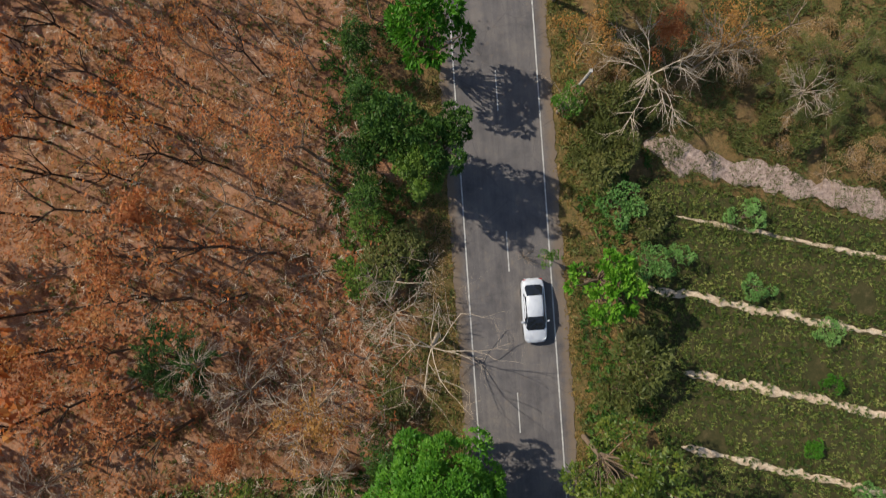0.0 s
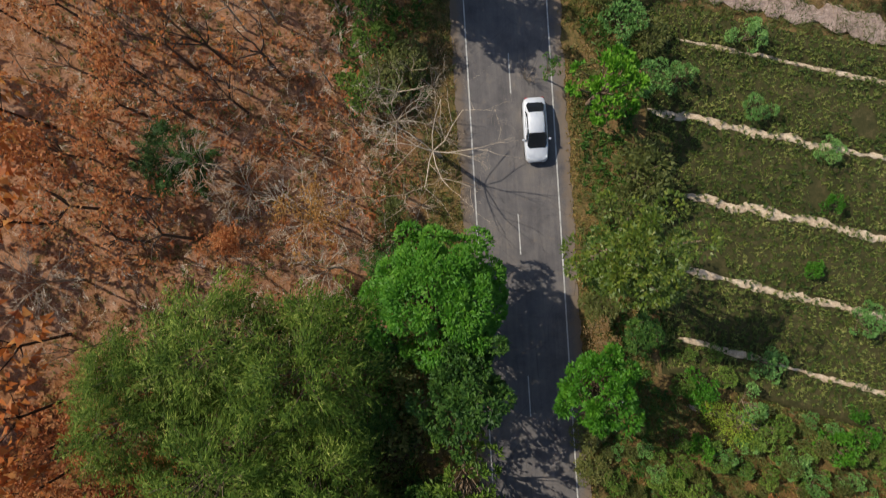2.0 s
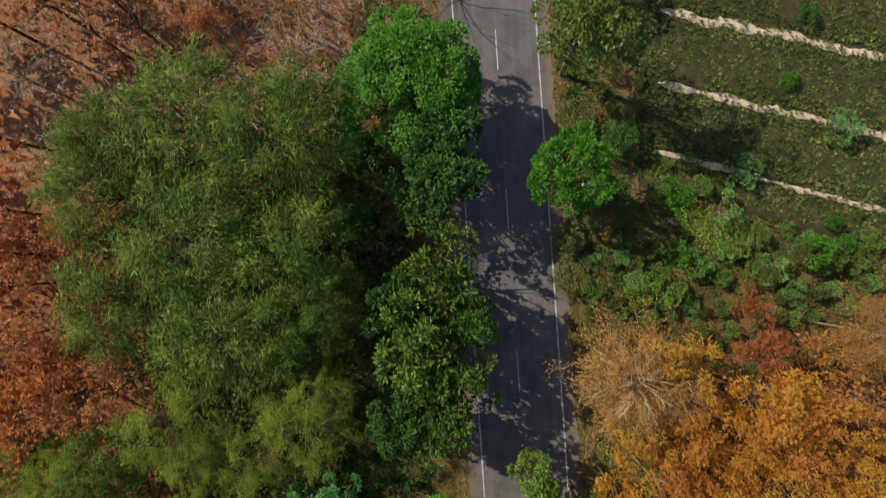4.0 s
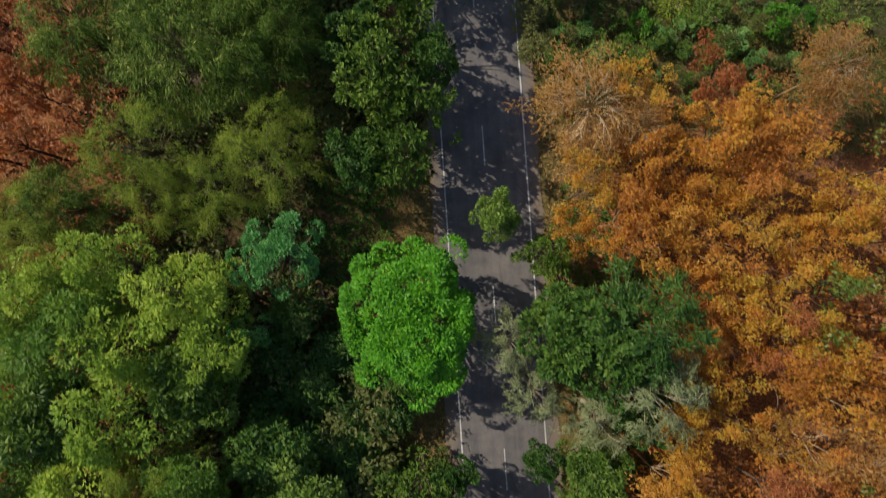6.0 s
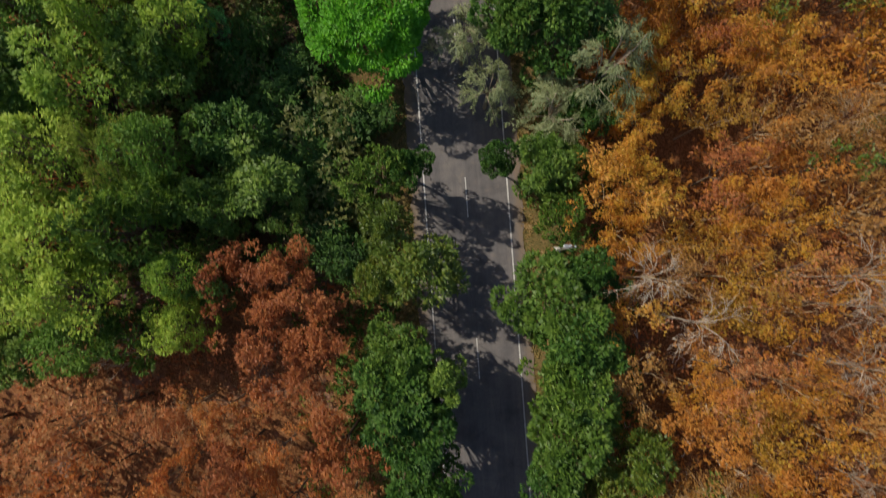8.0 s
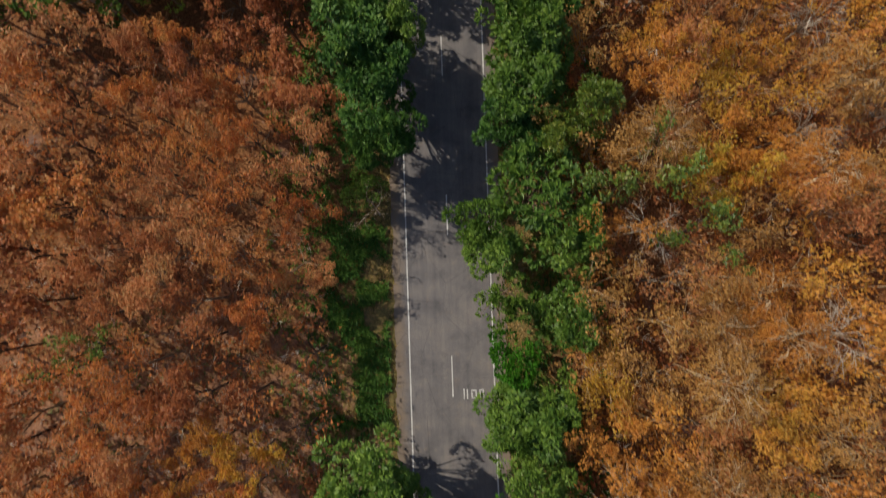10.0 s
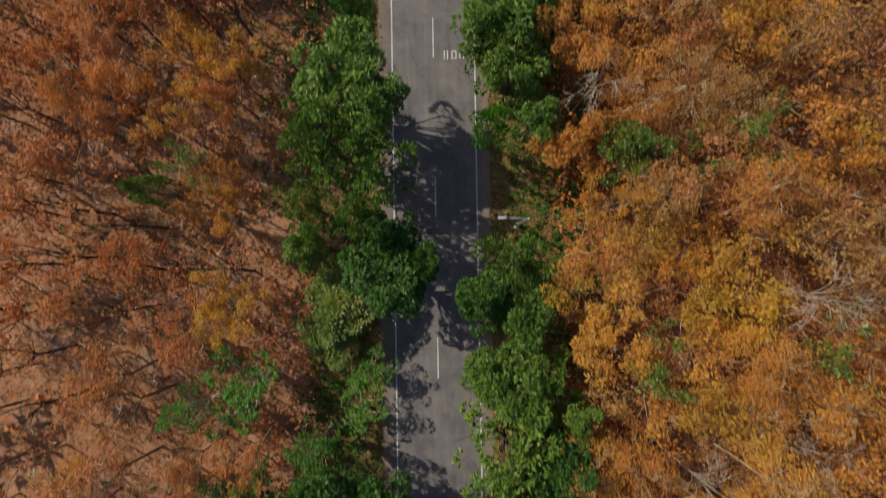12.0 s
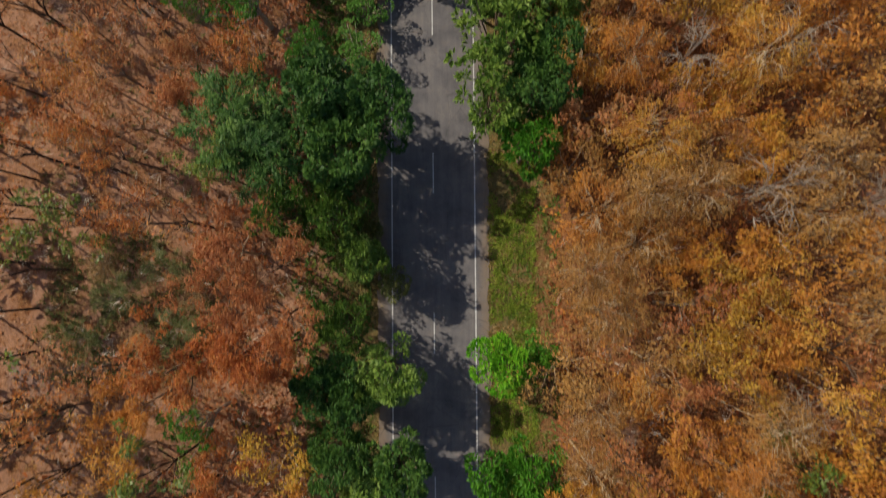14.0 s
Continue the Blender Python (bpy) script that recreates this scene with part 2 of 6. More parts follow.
def asphalt_material():
    k = Mat("worn_asphalt", 0.85, 0.25)
    c = k.coords()
    sep = k.t.nodes.new("ShaderNodeSeparateXYZ")
    k.link(c, sep.inputs[0])
    grain = k.ramp(k.noise(38.0, 3.0, 0.8), [(0.3, (0.087, 0.082, 0.083)), (0.7, (0.153, 0.144, 0.142))])
    patch = k.ramp(k.noise(0.42, 6.0, 0.65), [(0.32, (0.66, 0.66, 0.68)), (0.5, (0.98, 0.97, 0.96)), (0.68, (1.28, 1.22, 1.13))])
    col = k.mix(1.0, grain, patch, "MULTIPLY")
    long = k.t.nodes.new("ShaderNodeMapping")
    long.inputs["Scale"].default_value = (2.2, 0.09, 1.0)
    k.link(c, long.inputs["Vector"])
    worn = k.ramp(k.noise(1.0, 4.0, 0.6, long.outputs[0]), [(0.35, (0.84, 0.84, 0.85)), (0.65, (1.13, 1.11, 1.08))])
    col = k.mix(0.8, col, worn, "MULTIPLY")
    dust = k.mask(k.noise(1.6, 6.0, 0.7), 0.55, 0.72)
    col = k.mix(k.math("MULTIPLY", dust, 0.4), col, (0.20, 0.155, 0.115))
    edge = k.mask(k.math("ADD", k.math("ABSOLUTE", sep.outputs[0]), k.math("MULTIPLY", k.noise(1.1, 6.0, 0.7), 1.5)), 3.95, 4.6)
    col = k.mix(k.math("MULTIPLY", edge, 0.75), col, (0.17, 0.125, 0.085))
    vor = k.t.nodes.new("ShaderNodeTexVoronoi")
    vor.feature = "DISTANCE_TO_EDGE"
    vor.inputs["Scale"].default_value = 0.32
    k.link(c, vor.inputs["Vector"])
    crack = k.mask(vor.outputs["Distance"], 0.006, 0.0)
    col = k.mix(k.math("MULTIPLY", crack, 0.5), col, (0.04, 0.038, 0.035))
    stain = k.mask(k.noise(0.9, 3.0, 0.5), 0.66, 0.76)
    col = k.mix(k.math("MULTIPLY", stain, 0.45), col, (0.05, 0.047, 0.045))
    k.color(col)
    k.bump(k.noise(60.0, 2.0, 0.8), 0.4, 0.006)
    return k.m


def paint_material():
    k = Mat("worn_road_paint", 0.7, 0.3)
    wear = k.mask(k.noise(5.0, 6.0, 0.8), 0.42, 0.66)
    far = k.mask(k.noise(0.5, 3.0, 0.6), 0.35, 0.7)
    fade = k.math("MAXIMUM", k.math("MULTIPLY", wear, 0.85), k.math("MULTIPLY", far, 0.5))
    k.color(k.mix(fade, (0.50, 0.49, 0.46), (0.13, 0.122, 0.115)))
    return k.m


def sand_material():
    k = Mat("dry_sandy_soil", 0.95, 0.1)
    k.color(k.ramp(k.noise(2.5, 6.0, 0.7), [(0.3, (0.32, 0.23, 0.16)), (0.5, (0.54, 0.43, 0.31)), (0.7, (0.66, 0.56, 0.43))]))
    base = k.b.inputs["Base Color"].links[0].from_socket
    k.color(k.mix(0.9, base, k.ramp(k.noise(11.0, 5.0, 0.85), [(0.32, (0.35, 0.32, 0.26)), (0.47, (0.92, 0.9, 0.88)), (0.65, (1.25, 1.22, 1.2))]), "MULTIPLY"))
    k.bump(k.noise(8.0, 5.0, 0.7), 0.6, 0.05)
    return k.m


GROUND, ASPHALT, PAINT, SAND = ground_material(), asphalt_material(), paint_material(), sand_material()


# ---- mesh helpers ----
def mesh_from(name, verts, faces, mats, smooth=False):
    me = bpy.data.meshes.new(name)
    me.from_pydata(verts if isinstance(verts, list) else verts.tolist(), [], faces if isinstance(faces, list) else faces.tolist())
    for m in mats if isinstance(mats, (list, tuple)) else [mats]:
        me.materials.append(m)
    if smooth:
        me.polygons.foreach_set("use_smooth", [True] * len(me.polygons))
    me.update()
    return me


def part(name, data, parent, label=""):
    """A mesh, linked as one object under a thing or a part."""
    ob = new(name, data)
    ob.parent = parent
    if label:
        ob["label"] = label
    return ob


def unit(a):
    return a / np.maximum(np.linalg.norm(a, axis=-1, keepdims=True), 1e-9)


def leaf_mesh(name, p, d, length, width, mat, rs, fold=0.25, ruffle=0.34, blade=False):
    """Leaves as folded four-cornered blades at p, pointing along d; with blade, as plain three-cornered ones."""
    n = len(p)
    d = unit(d)
    side = unit(np.cross(d, rs.normal(0, ruffle, (n, 3)) + np.array([0, 0, 1.0])))
    up = np.cross(side, d)
    ln = (length * rs.uniform(0.6, 1.25, n))[:, None]
    w = (width * rs.uniform(0.7, 1.2, n))[:, None]
    if blade:
        v = np.stack([p + side * w * 0.5, p + d * ln - up * ln * 0.15, p - side * w * 0.5], axis=1)
        return mesh_from(name, v.reshape(-1, 3), np.arange(n * 3).reshape(n, 3), mat)
    mid = p + d * ln * 0.45
    v = np.empty((n, 4, 3))
    v[:, 0] = p
    v[:, 1] = mid + side * w * 0.5 + up * w * fold
    v[:, 2] = p + d * ln - up * ln * 0.12
    v[:, 3] = mid - side * w * 0.5 + up * w * fold
    i = np.arange(n)[:, None] * 4
    f = np.concatenate([i + [0, 1, 2], i + [0, 2, 3]], axis=0)
    return mesh_from(name, v.reshape(-1, 3), f, mat)


class Wood:
    """Tapered tubes gathered into one mesh."""

    def __init__(self):
        self.v, self.f = [], []

    def tube(self, pts, radii, sides=5):
        base = len(self.v)
        for k, (p, r) in enumerate(zip(pts, radii)):
            a = pts[min(k + 1, len(pts) - 1)] - pts[max(k - 1, 0)]
            a = a / (np.linalg.norm(a) + 1e-9)
            u = np.cross(a, [0.31, 0.95, 0.05] if abs(a[2]) > 0.8 else [0, 0, 1.0])
            u = u / (np.linalg.norm(u) + 1e-9)
            w = np.cross(a, u)
            for s in range(sides):
                t = 2 * math.pi * s / sides
                self.v.append((p + r * (math.cos(t) * u + math.sin(t) * w)).tolist())
        for k in range(len(pts) - 1):
            for s in range(sides):
                a, b = base + k * sides + s, base + k * sides + (s + 1) % sides
                self.f.append((a, b, b + sides, a + sides))

    def branch(self, rs, p, d, length, rad, depth, tips, kids=(2, 4), wild=0.5, lift=0.15, keep=0.62, sides=5):
        """A bent limb that forks on; tips gathers where the twigs end."""
        pts, q, e = [p], p, d
        n = 3 if depth > 1 else (2 if depth else 1)
        for _ in range(n):
            e = unit(e + rs.normal(0, 0.13, 3) + np.array([0, 0, lift * 0.3]))
            q = q + e * length / n
            pts.append(q)
        radii = np.linspace(rad, rad * (0.55 if depth else 0.25), n + 1)
        self.tube(pts, radii, sides if depth > 1 else 3)
        if depth == 0:
            tips.append((q, e))
            return
        for j in range(rs.randint(kids[0], kids[1] + 1)):
            at = rs.uniform(0.45, 1.0) if j else 1.0
            k = min(int(at * n), n)
            nd = unit(e + rs.normal(0, wild, 3) + np.array([0, 0, lift]))
            self.branch(rs, pts[k], nd, length * keep * rs.uniform(0.75, 1.2), radii[k] * 0.7, depth - 1, tips, kids, wild, lift, keep, sides)

    def mesh(self, name, mat):
        return mesh_from(name, self.v, self.f, mat, smooth=True)


KINDS = {}


def rubber_kind(key, seed, leaf, per_tip, height=11.0, depth=2, bark_mat=None, leaf_len=0.30, spread=0.62, limbs=0, tuft=0.72, wild=0.45, thick=0.07, sink=0.12):
    """A plantation tree: thin trunk, steep forking limbs, leaves in loose tufts at the twig ends."""
    rs = np.random.RandomState(seed)
    w, tips = Wood(), []
    fork = height * rs.uniform(0.36, 0.46)
    bend = np.array([rs.normal(0, 0.25), rs.normal(0, 0.25), 0])
    pts = [np.zeros(3), bend * 0.4 + [0, 0, fork * 0.5], bend + [0, 0, fork]]
    w.tube(pts, [0.14, 0.115, 0.10], 7)
    count = limbs or rs.randint(4, 6)
    for j in range(count):
        a = 2 * math.pi * (j + rs.uniform(-0.3, 0.3)) / (count * 0.97)
        d = unit(np.array([math.cos(a) * spread, math.sin(a) * spread, 1.0]))
        w.branch(rs, pts[2], d, height * (0.26 if depth > 2 else 0.30), thick, depth, tips, (2, 3), wild, 0.12, 0.66)
    P, D = [], []
    for q, e in tips:
        n = rs.poisson(per_tip)
        if n == 0:
            continue
        o = unit(rs.normal(0, 1, (n, 3)) + [0, 0, 0.25]) * (tuft * rs.uniform(0.7, 1.2) * rs.uniform(0.3, 1.0, n) ** 0.6)[:, None] * [1, 1, 0.75]
        P.append(q + o - [0, 0, sink])
        D.append(unit(o) * 0.85 + [0, 0, -0.28] + rs.normal(0, 0.28, (n, 3)))
    wood = w.mesh("trunk_" + key, bark_mat or BARK_DARK)
    crown = None
    if P:
        P, D = np.concatenate(P), np.concatenate(D)
        crown = leaf_mesh("crown_" + key, P, D, leaf_len * 1.1, leaf_len * 0.74, LEAF[leaf], rs, ruffle=0.4, blade=True)
    tipa = np.array([q for q, _ in tips])
    KINDS[key] = dict(wood=wood, crown=crown, r=float(np.percentile(np.hypot(tipa[:, 0], tipa[:, 1]), 88)) + 0.25, h=float(tipa[:, 2].max()) + 0.2)


def crown_kind(key, seed, leaf, radius, height, base, clumps, per, clump_r, leaf_len, leaf_w, droop=0.0, up=0.5, bark_mat=None, uneven=0.22, trunk=0.22, shell=0.55, blade=False, scallop=0.0, oval=1.0):
    """A full-crowned tree: trunk, limbs to many leaf clumps spread over an uneven dome; with scallop the clumps are lobes that face outward."""
    rs = np.random.RandomState(seed)
    w = Wood()
    hc, hz = (height + base) / 2, (height - base) / 2
    d = unit(rs.normal(0, 1, (clumps, 3)) + [0, 0, 0.75])
    lump = 1 + uneven * np.array([noise.noise(Vector(q * 1.7) + Vector((0, 0, seed * 3.1))) * 2 for q in d])
    r = rs.uniform(shell, 1.0, clumps) * lump
    c = d * r[:, None] * [radius - clump_r * 0.6, radius - clump_r * 0.6, hz - clump_r * 0.4] * [1, oval, 1] + [0, 0, hc]
    top = np.array([rs.normal(0, 0.2), rs.normal(0, 0.2), base + hz * 0.35])
    w.tube([np.zeros(3), top * [0.4, 0.4, 0.5], top], [trunk, trunk * 0.8, trunk * 0.6], 7)
    for k in range(0, clumps, max(1, clumps // 26)):
        q = c[k]
        m = (top + q) / 2 + [0, 0, -0.25] + rs.normal(0, 0.2, 3)
        w.tube([top * [1, 1, rs.uniform(0.7, 1.0)], m, q], [trunk * 0.4, trunk * 0.22, 0.025], 4)
    n = clumps * per
    o = unit(rs.normal(0, 1, (n, 3)) + d.repeat(per, axis=0) * scallop + [0, 0, 0.3]) * (clump_r * rs.uniform(0.35, 1.0, n) ** (0.25 if scallop else 0.6))[:, None] * rs.uniform(0.6, 1.25, clumps).repeat(per)[:, None]
    o[:, 2] *= 0.75
    p = c.repeat(per, axis=0) + o
    dd = unit(o) + rs.normal(0, 0.45, (n, 3)) + [0, 0, up * 0.3 - droop]
    crown = leaf_mesh("crown_" + key, p, dd, leaf_len, leaf_w * (1.3 if blade else 1), LEAF[leaf], rs, blade=blade)
    KINDS[key] = dict(wood=w.mesh("trunk_" + key, bark_mat or BARK_MID), crown=crown, r=radius, h=height)


def plume_kind(key, seed, leaf, radius, height, limbs, plumes, per, leaf_len, leaf_w, hang=0.5, twig=1.1, loose=0.10, bark_mat=None, low=0.42, stretch=0.35):
    """A feathery tree: limbs arch out of one trunk, and each carries drooping plumes of fine leaves."""
    rs = np.random.RandomState(seed)
    w = Wood()
    crotch = np.array([0.0, 0.0, height * low])
    w.tube([np.zeros(3), crotch * 0.5 + [0.08, 0.05, 0], crotch], [0.17, 0.14, 0.11], 6)
    P, D = [], []
    for j in range(limbs):
        a, out = 2.4 * j + rs.normal(0, 0.3), radius * math.sqrt((j + 0.5) / limbs) * rs.uniform(0.75, 1.12)
        e = np.array([math.cos(a), math.sin(a), 0.0])
        tip = e * out + [0, 0, height * (1.0 - stretch * (out / radius) ** 2) * rs.uniform(0.76, 1.03)]
        ctrl = e * out * 0.4 + rs.normal(0, 0.3, 3) + [0, 0, tip[2] * 1.02]
        ts = np.linspace(0, 1, 6)[:, None]
        w.tube(list((1 - ts) ** 2 * crotch + 2 * ts * (1 - ts) * ctrl + ts ** 2 * tip), np.linspace(0.05, 0.012, 6), 4)
        for k in range(plumes):
            q = rs.uniform(0.45, 1.0) ** 0.6
            foot = (1 - q) ** 2 * crotch + 2 * q * (1 - q) * ctrl + q ** 2 * tip
            go = unit(e * 0.7 + rs.normal(0, 0.75, 3) * [1, 1, 0.35] + [0, 0, 0.25])
            ln = twig * rs.uniform(0.6, 1.3)
            u = rs.uniform(0.05, 1.0, per)[:, None]
            P.append(foot + go * ln * u - np.array([0, 0, hang]) * ln * u ** 2 + rs.normal(0, 1, (per, 3)) * loose * (1.25 - u * 0.75))
            D.append(go + [0, 0, -hang] * (0.4 + u) + rs.normal(0, 0.42, (per, 3)))
    crown = leaf_mesh("crown_" + key, np.concatenate(P), np.concatenate(D), leaf_len, leaf_w, LEAF[leaf], rs, blade=True)
    KINDS[key] = dict(wood=w.mesh("trunk_" + key, bark_mat or BARK_MID), crown=crown, r=radius, h=height)


def bamboo_kind(key, seed, leaf, radius, height, culms, per, leaf_len, leaf_w):
    """A clump of arching culms whose tops fan out and hang in feathery sprays."""
    rs = np.random.RandomState(seed)
    w = Wood()
    P, D = [], []
    for j in range(culms):
        a, lean = rs.uniform(0, 2 * math.pi), math.sqrt(rs.uniform(0.02, 1))
        foot = np.array([math.cos(a), math.sin(a), 0]) * 0.12 * radius * lean
        tip = np.array([math.cos(a) * radius * lean, math.sin(a) * radius * lean, height * (1 - 0.45 * lean ** 2) * rs.uniform(0.85, 1.05)])
        ctrl = np.array([tip[0] * 0.35, tip[1] * 0.35, height * 0.95])
        ts = np.linspace(0, 1, 7)[:, None]
        pts = (1 - ts) ** 2 * foot + 2 * ts * (1 - ts) * ctrl + ts ** 2 * tip
        w.tube(list(pts), np.linspace(0.05, 0.01, 7), 4)
        s = rs.uniform(0.35, 1.0, per) ** 0.7
        s = s[:, None]
        q = (1 - s) ** 2 * foot + 2 * s * (1 - s) * ctrl + s ** 2 * tip
        tang = unit(2 * (1 - s) * (ctrl - foot) + 2 * s * (tip - ctrl))
        spread = rs.normal(0, 1, (per, 3)) * [0.7, 0.7, 0.4]
        P.append(q + spread)
        D.append(tang * 0.5 + unit(spread) * 0.9 + [0, 0, -0.4] + rs.normal(0, 0.3, (per, 3)))
    P, D = np.concatenate(P), np.concatenate(D)
    crown = leaf_mesh("crown_" + key, P, D, leaf_len, leaf_w, LEAF[leaf], rs, 0.15)
    KINDS[key] = dict(wood=w.mesh("culms_" + key, BARK_MID), crown=crown, r=radius, h=height)


def plant(key, x, y, r, h, name, label, category="tree", group="", turn=None, z=0.0):
    """Stand one plant of a kind at x, y with that crown radius and height."""
    k = KINDS[key]
    root = new(name)
    root.empty_display_size = 0.3
    stem = part("culm_thicket" if "culms" in k["wood"].name else ("deadwood" if "stems" in k["wood"].name else "trunk"), k["wood"], root)
    if stem.name[:4] in ("culm", "dead"):
        stem["kind"] = "stuff"
    if k["crown"]:
        part("crown", k["crown"], root)
    a = turn if turn is not None else (x * 12.9898 + y * 78.233) % 6.283
    root.matrix_world = Matrix.LocRotScale((x, y, z), Euler((0, 0, a)), (r / k["r"], r / k["r"], h / k["h"]))
    return tagged(root, label, category, group)


# ---- kinds of trees ----
for i in range(5):
    rubber_kind(f"amber{i}", 10 + i, "amber", (58, 50, 50, 38, 22)[i], leaf_len=0.215, tuft=0.62, depth=3, sink=0.3, bark_mat=(BARK_MID, BARK_TAN, BARK_BLEACHED, BARK_BLEACHED, BARK_BLEACHED)[i])
    rubber_kind(f"russet{i}", 40 + i, "russet", (56, 44, 32, 20, 12)[i], leaf_len=0.175, depth=3, tuft=0.52, bark_mat=(BARK_MID, BARK_TAN)[i % 2])
    rubber_kind(f"rust{i}", 30 + i, "rust", (56, 44, 32, 20, 12)[i], leaf_len=0.18, depth=3, tuft=0.52, bark_mat=(BARK_DARK, BARK_MID)[i % 2])
for i in range(2):
    rubber_kind(f"ochre{i}", 20 + i, "ochre", (48, 32)[i], leaf_len=0.21, tuft=0.62, depth=3, sink=0.4, bark_mat=(BARK_TAN, BARK_BLEACHED)[i])
    rubber_kind(f"gold{i}", 24 + i, "gold", (40, 28)[i], leaf_len=0.22, tuft=0.6, depth=3, sink=0.35, bark_mat=BARK_BLEACHED)
    rubber_kind(f"maroon{i}", 50 + i, "maroon", 100, leaf_len=0.24, tuft=0.75)
    rubber_kind(f"leafing{i}", 54 + i, ("mid", "yellowgreen")[i], 44, leaf_len=0.24, tuft=0.6)
    rubber_kind(f"bare{i}", 60 + i, "straw", 0.0, depth=4, bark_mat=BARK_PALE, thick=0.055, spread=0.75)
    rubber_kind(f"sere{i}", 64 + i, "dryleaf", 16, depth=3, bark_mat=BARK_BLEACHED, leaf_len=0.22, tuft=0.6, wild=0.6, spread=0.85)
    rubber_kind(f"darkbare{i}", 68 + i, "rust", 0.6, depth=3)


def spray_kind(key, seed, leaf, radius, height, limbs, per, mat, leaf_len=0.26, thick=0.03, twigs=7, side=0.5, reach=0.22):
    """A dry dome: pale limbs arch outward from one crotch and end in fine hanging sprays of twigs."""
    rs = np.random.RandomState(seed)
    w, tips, P, D = Wood(), [], [], []
    crotch = np.array([0, 0, height * 0.62])
    w.tube([np.zeros(3), crotch * 0.5 + [0.1, 0, 0], crotch], [0.11, 0.085, 0.06], 6)
    for j in range(limbs):
        a, out = 2.4 * j + rs.normal(0, 0.2), radius * math.sqrt((j + 0.6) / limbs) * rs.uniform(0.85, 1.1)
        e = np.array([math.cos(a), math.sin(a), 0.0])
        tip = e * out + [0, 0, height * (1.0 - 0.42 * (out / radius) ** 2)]
        ctrl = e * out * 0.45 + rs.normal(0, 0.15, 3) + [0, 0, height * 0.98]
        ts = np.linspace(0, 1, 6)[:, None]
        pts = (1 - ts) ** 2 * crotch + 2 * ts * (1 - ts) * ctrl + ts ** 2 * tip
        w.tube(list(pts), np.linspace(thick, thick * 0.4, 6), 4)
        for k in range(twigs):
            s = rs.uniform(0.3, 1.0)
            q = (1 - s) ** 2 * crotch + 2 * s * (1 - s) * ctrl + s ** 2 * tip
            d = unit(e * 0.8 + rs.normal(0, side, 3) + [0, 0, 0.1])
            w.branch(rs, q, d, radius * reach, 0.62 * thick if per == 0 else 0.75 * thick, 1, tips, (2, 3), 0.45, -0.25, 0.7, 3)
    for q, e in tips:
        n = rs.poisson(per)
        P.append(q + rs.normal(0, 0.3, (n, 3)) - [0, 0, 0.3])
        D.append(e * 0.6 + [0, 0, -0.3] + rs.normal(0, 0.4, (n, 3)))
    crown = leaf_mesh("crown_" + key, np.concatenate(P), np.concatenate(D), leaf_len, leaf_len * 0.3, LEAF[leaf], rs, blade=True) if per else None
    KINDS[key] = dict(wood=w.mesh("trunk_" + key, mat), crown=crown, r=radius, h=height)


spray_kind("twiggy0", 75, "dryleaf", 4.0, 9.5, 30, 16, BARK_BLEACHED)
spray_kind("spray0", 78, "dryleaf", 3.2, 9.5, 14, 14, BARK_BLEACHED)
spray_kind("spray1", 79, "ochre", 3.2, 9.5, 14, 18, BARK_BLEACHED)
for i in range(2):
    spray_kind(f"palebare{i}", 72 + i, "straw", 3.2, 8.0, (9, 11)[i], 0, BARK_WHITE, thick=0.032, twigs=8, side=0.45, reach=0.34)


def brush_kind(key, seed, stems, mat):
    """A dead shrub: thin arching stems from one foot."""
    rs = np.random.RandomState(seed)
    w, tips = Wood(), []
    for j in range(stems):
        a = rs.uniform(0, 6.283)
        d = unit(np.array([math.cos(a) * 0.9, math.sin(a) * 0.9, rs.uniform(0.5, 1.6)]))
        w.branch(rs, np.array([math.cos(a) * 0.1, math.sin(a) * 0.1, 0.0]), d, rs.uniform(0.9, 1.5), 0.022, 2, tips, (2, 3), 0.4, -0.05, 0.6, 4)
    KINDS[key] = dict(wood=w.mesh("stems_" + key, mat), crown=None, r=1.9, h=2.4)


for i in range(2):
    brush_kind(f"brush{i}", 190 + i, 12, (BARK_PALE, BARK_TAN)[i])
rubber_kind("bigbare0", 77, "straw", 0.0, depth=5, bark_mat=BARK_PALE, spread=1.1, limbs=7, wild=0.7, thick=0.028)
for i in range(3):
    crown_kind(f"dark{i}", 80 + i, "dark", 3.0, 9.0, 2.0, 46, 118, 0.72, 0.27, 0.15, blade=True, scallop=0.7, shell=0.6, uneven=0.3)
    crown_kind(f"canopy{i}", 100 + i, "olive", 3.2, 12.0, 4.0, 42, 108, 0.86, 0.25, 0.11, droop=0.35, up=0.6, blade=True, scallop=0.8, uneven=0.4)
    crown_kind(f"shrub{i}", 110 + i, "bush", 1.5, 2.6, 0.1, 15, 70, 0.45, 0.20, 0.10, trunk=0.05, shell=0.75, blade=True, scallop=0.8)
crown_kind("mid0", 90, "mid", 3.0, 9.0, 2.0, 44, 104, 0.70, 0.30, 0.15, droop=0.25, shell=0.6, uneven=0.3, blade=True, scallop=0.7)
crown_kind("mid1", 91, "mid", 3.0, 9.0, 2.0, 48, 92, 0.66, 0.33, 0.14, droop=0.5, shell=0.55, uneven=0.34, blade=True, scallop=0.6)
crown_kind("mid2", 92, "mid", 3.0, 9.0, 2.0, 40, 50, 0.60, 0.36, 0.20, shell=0.6, uneven=0.3, scallop=0.9)
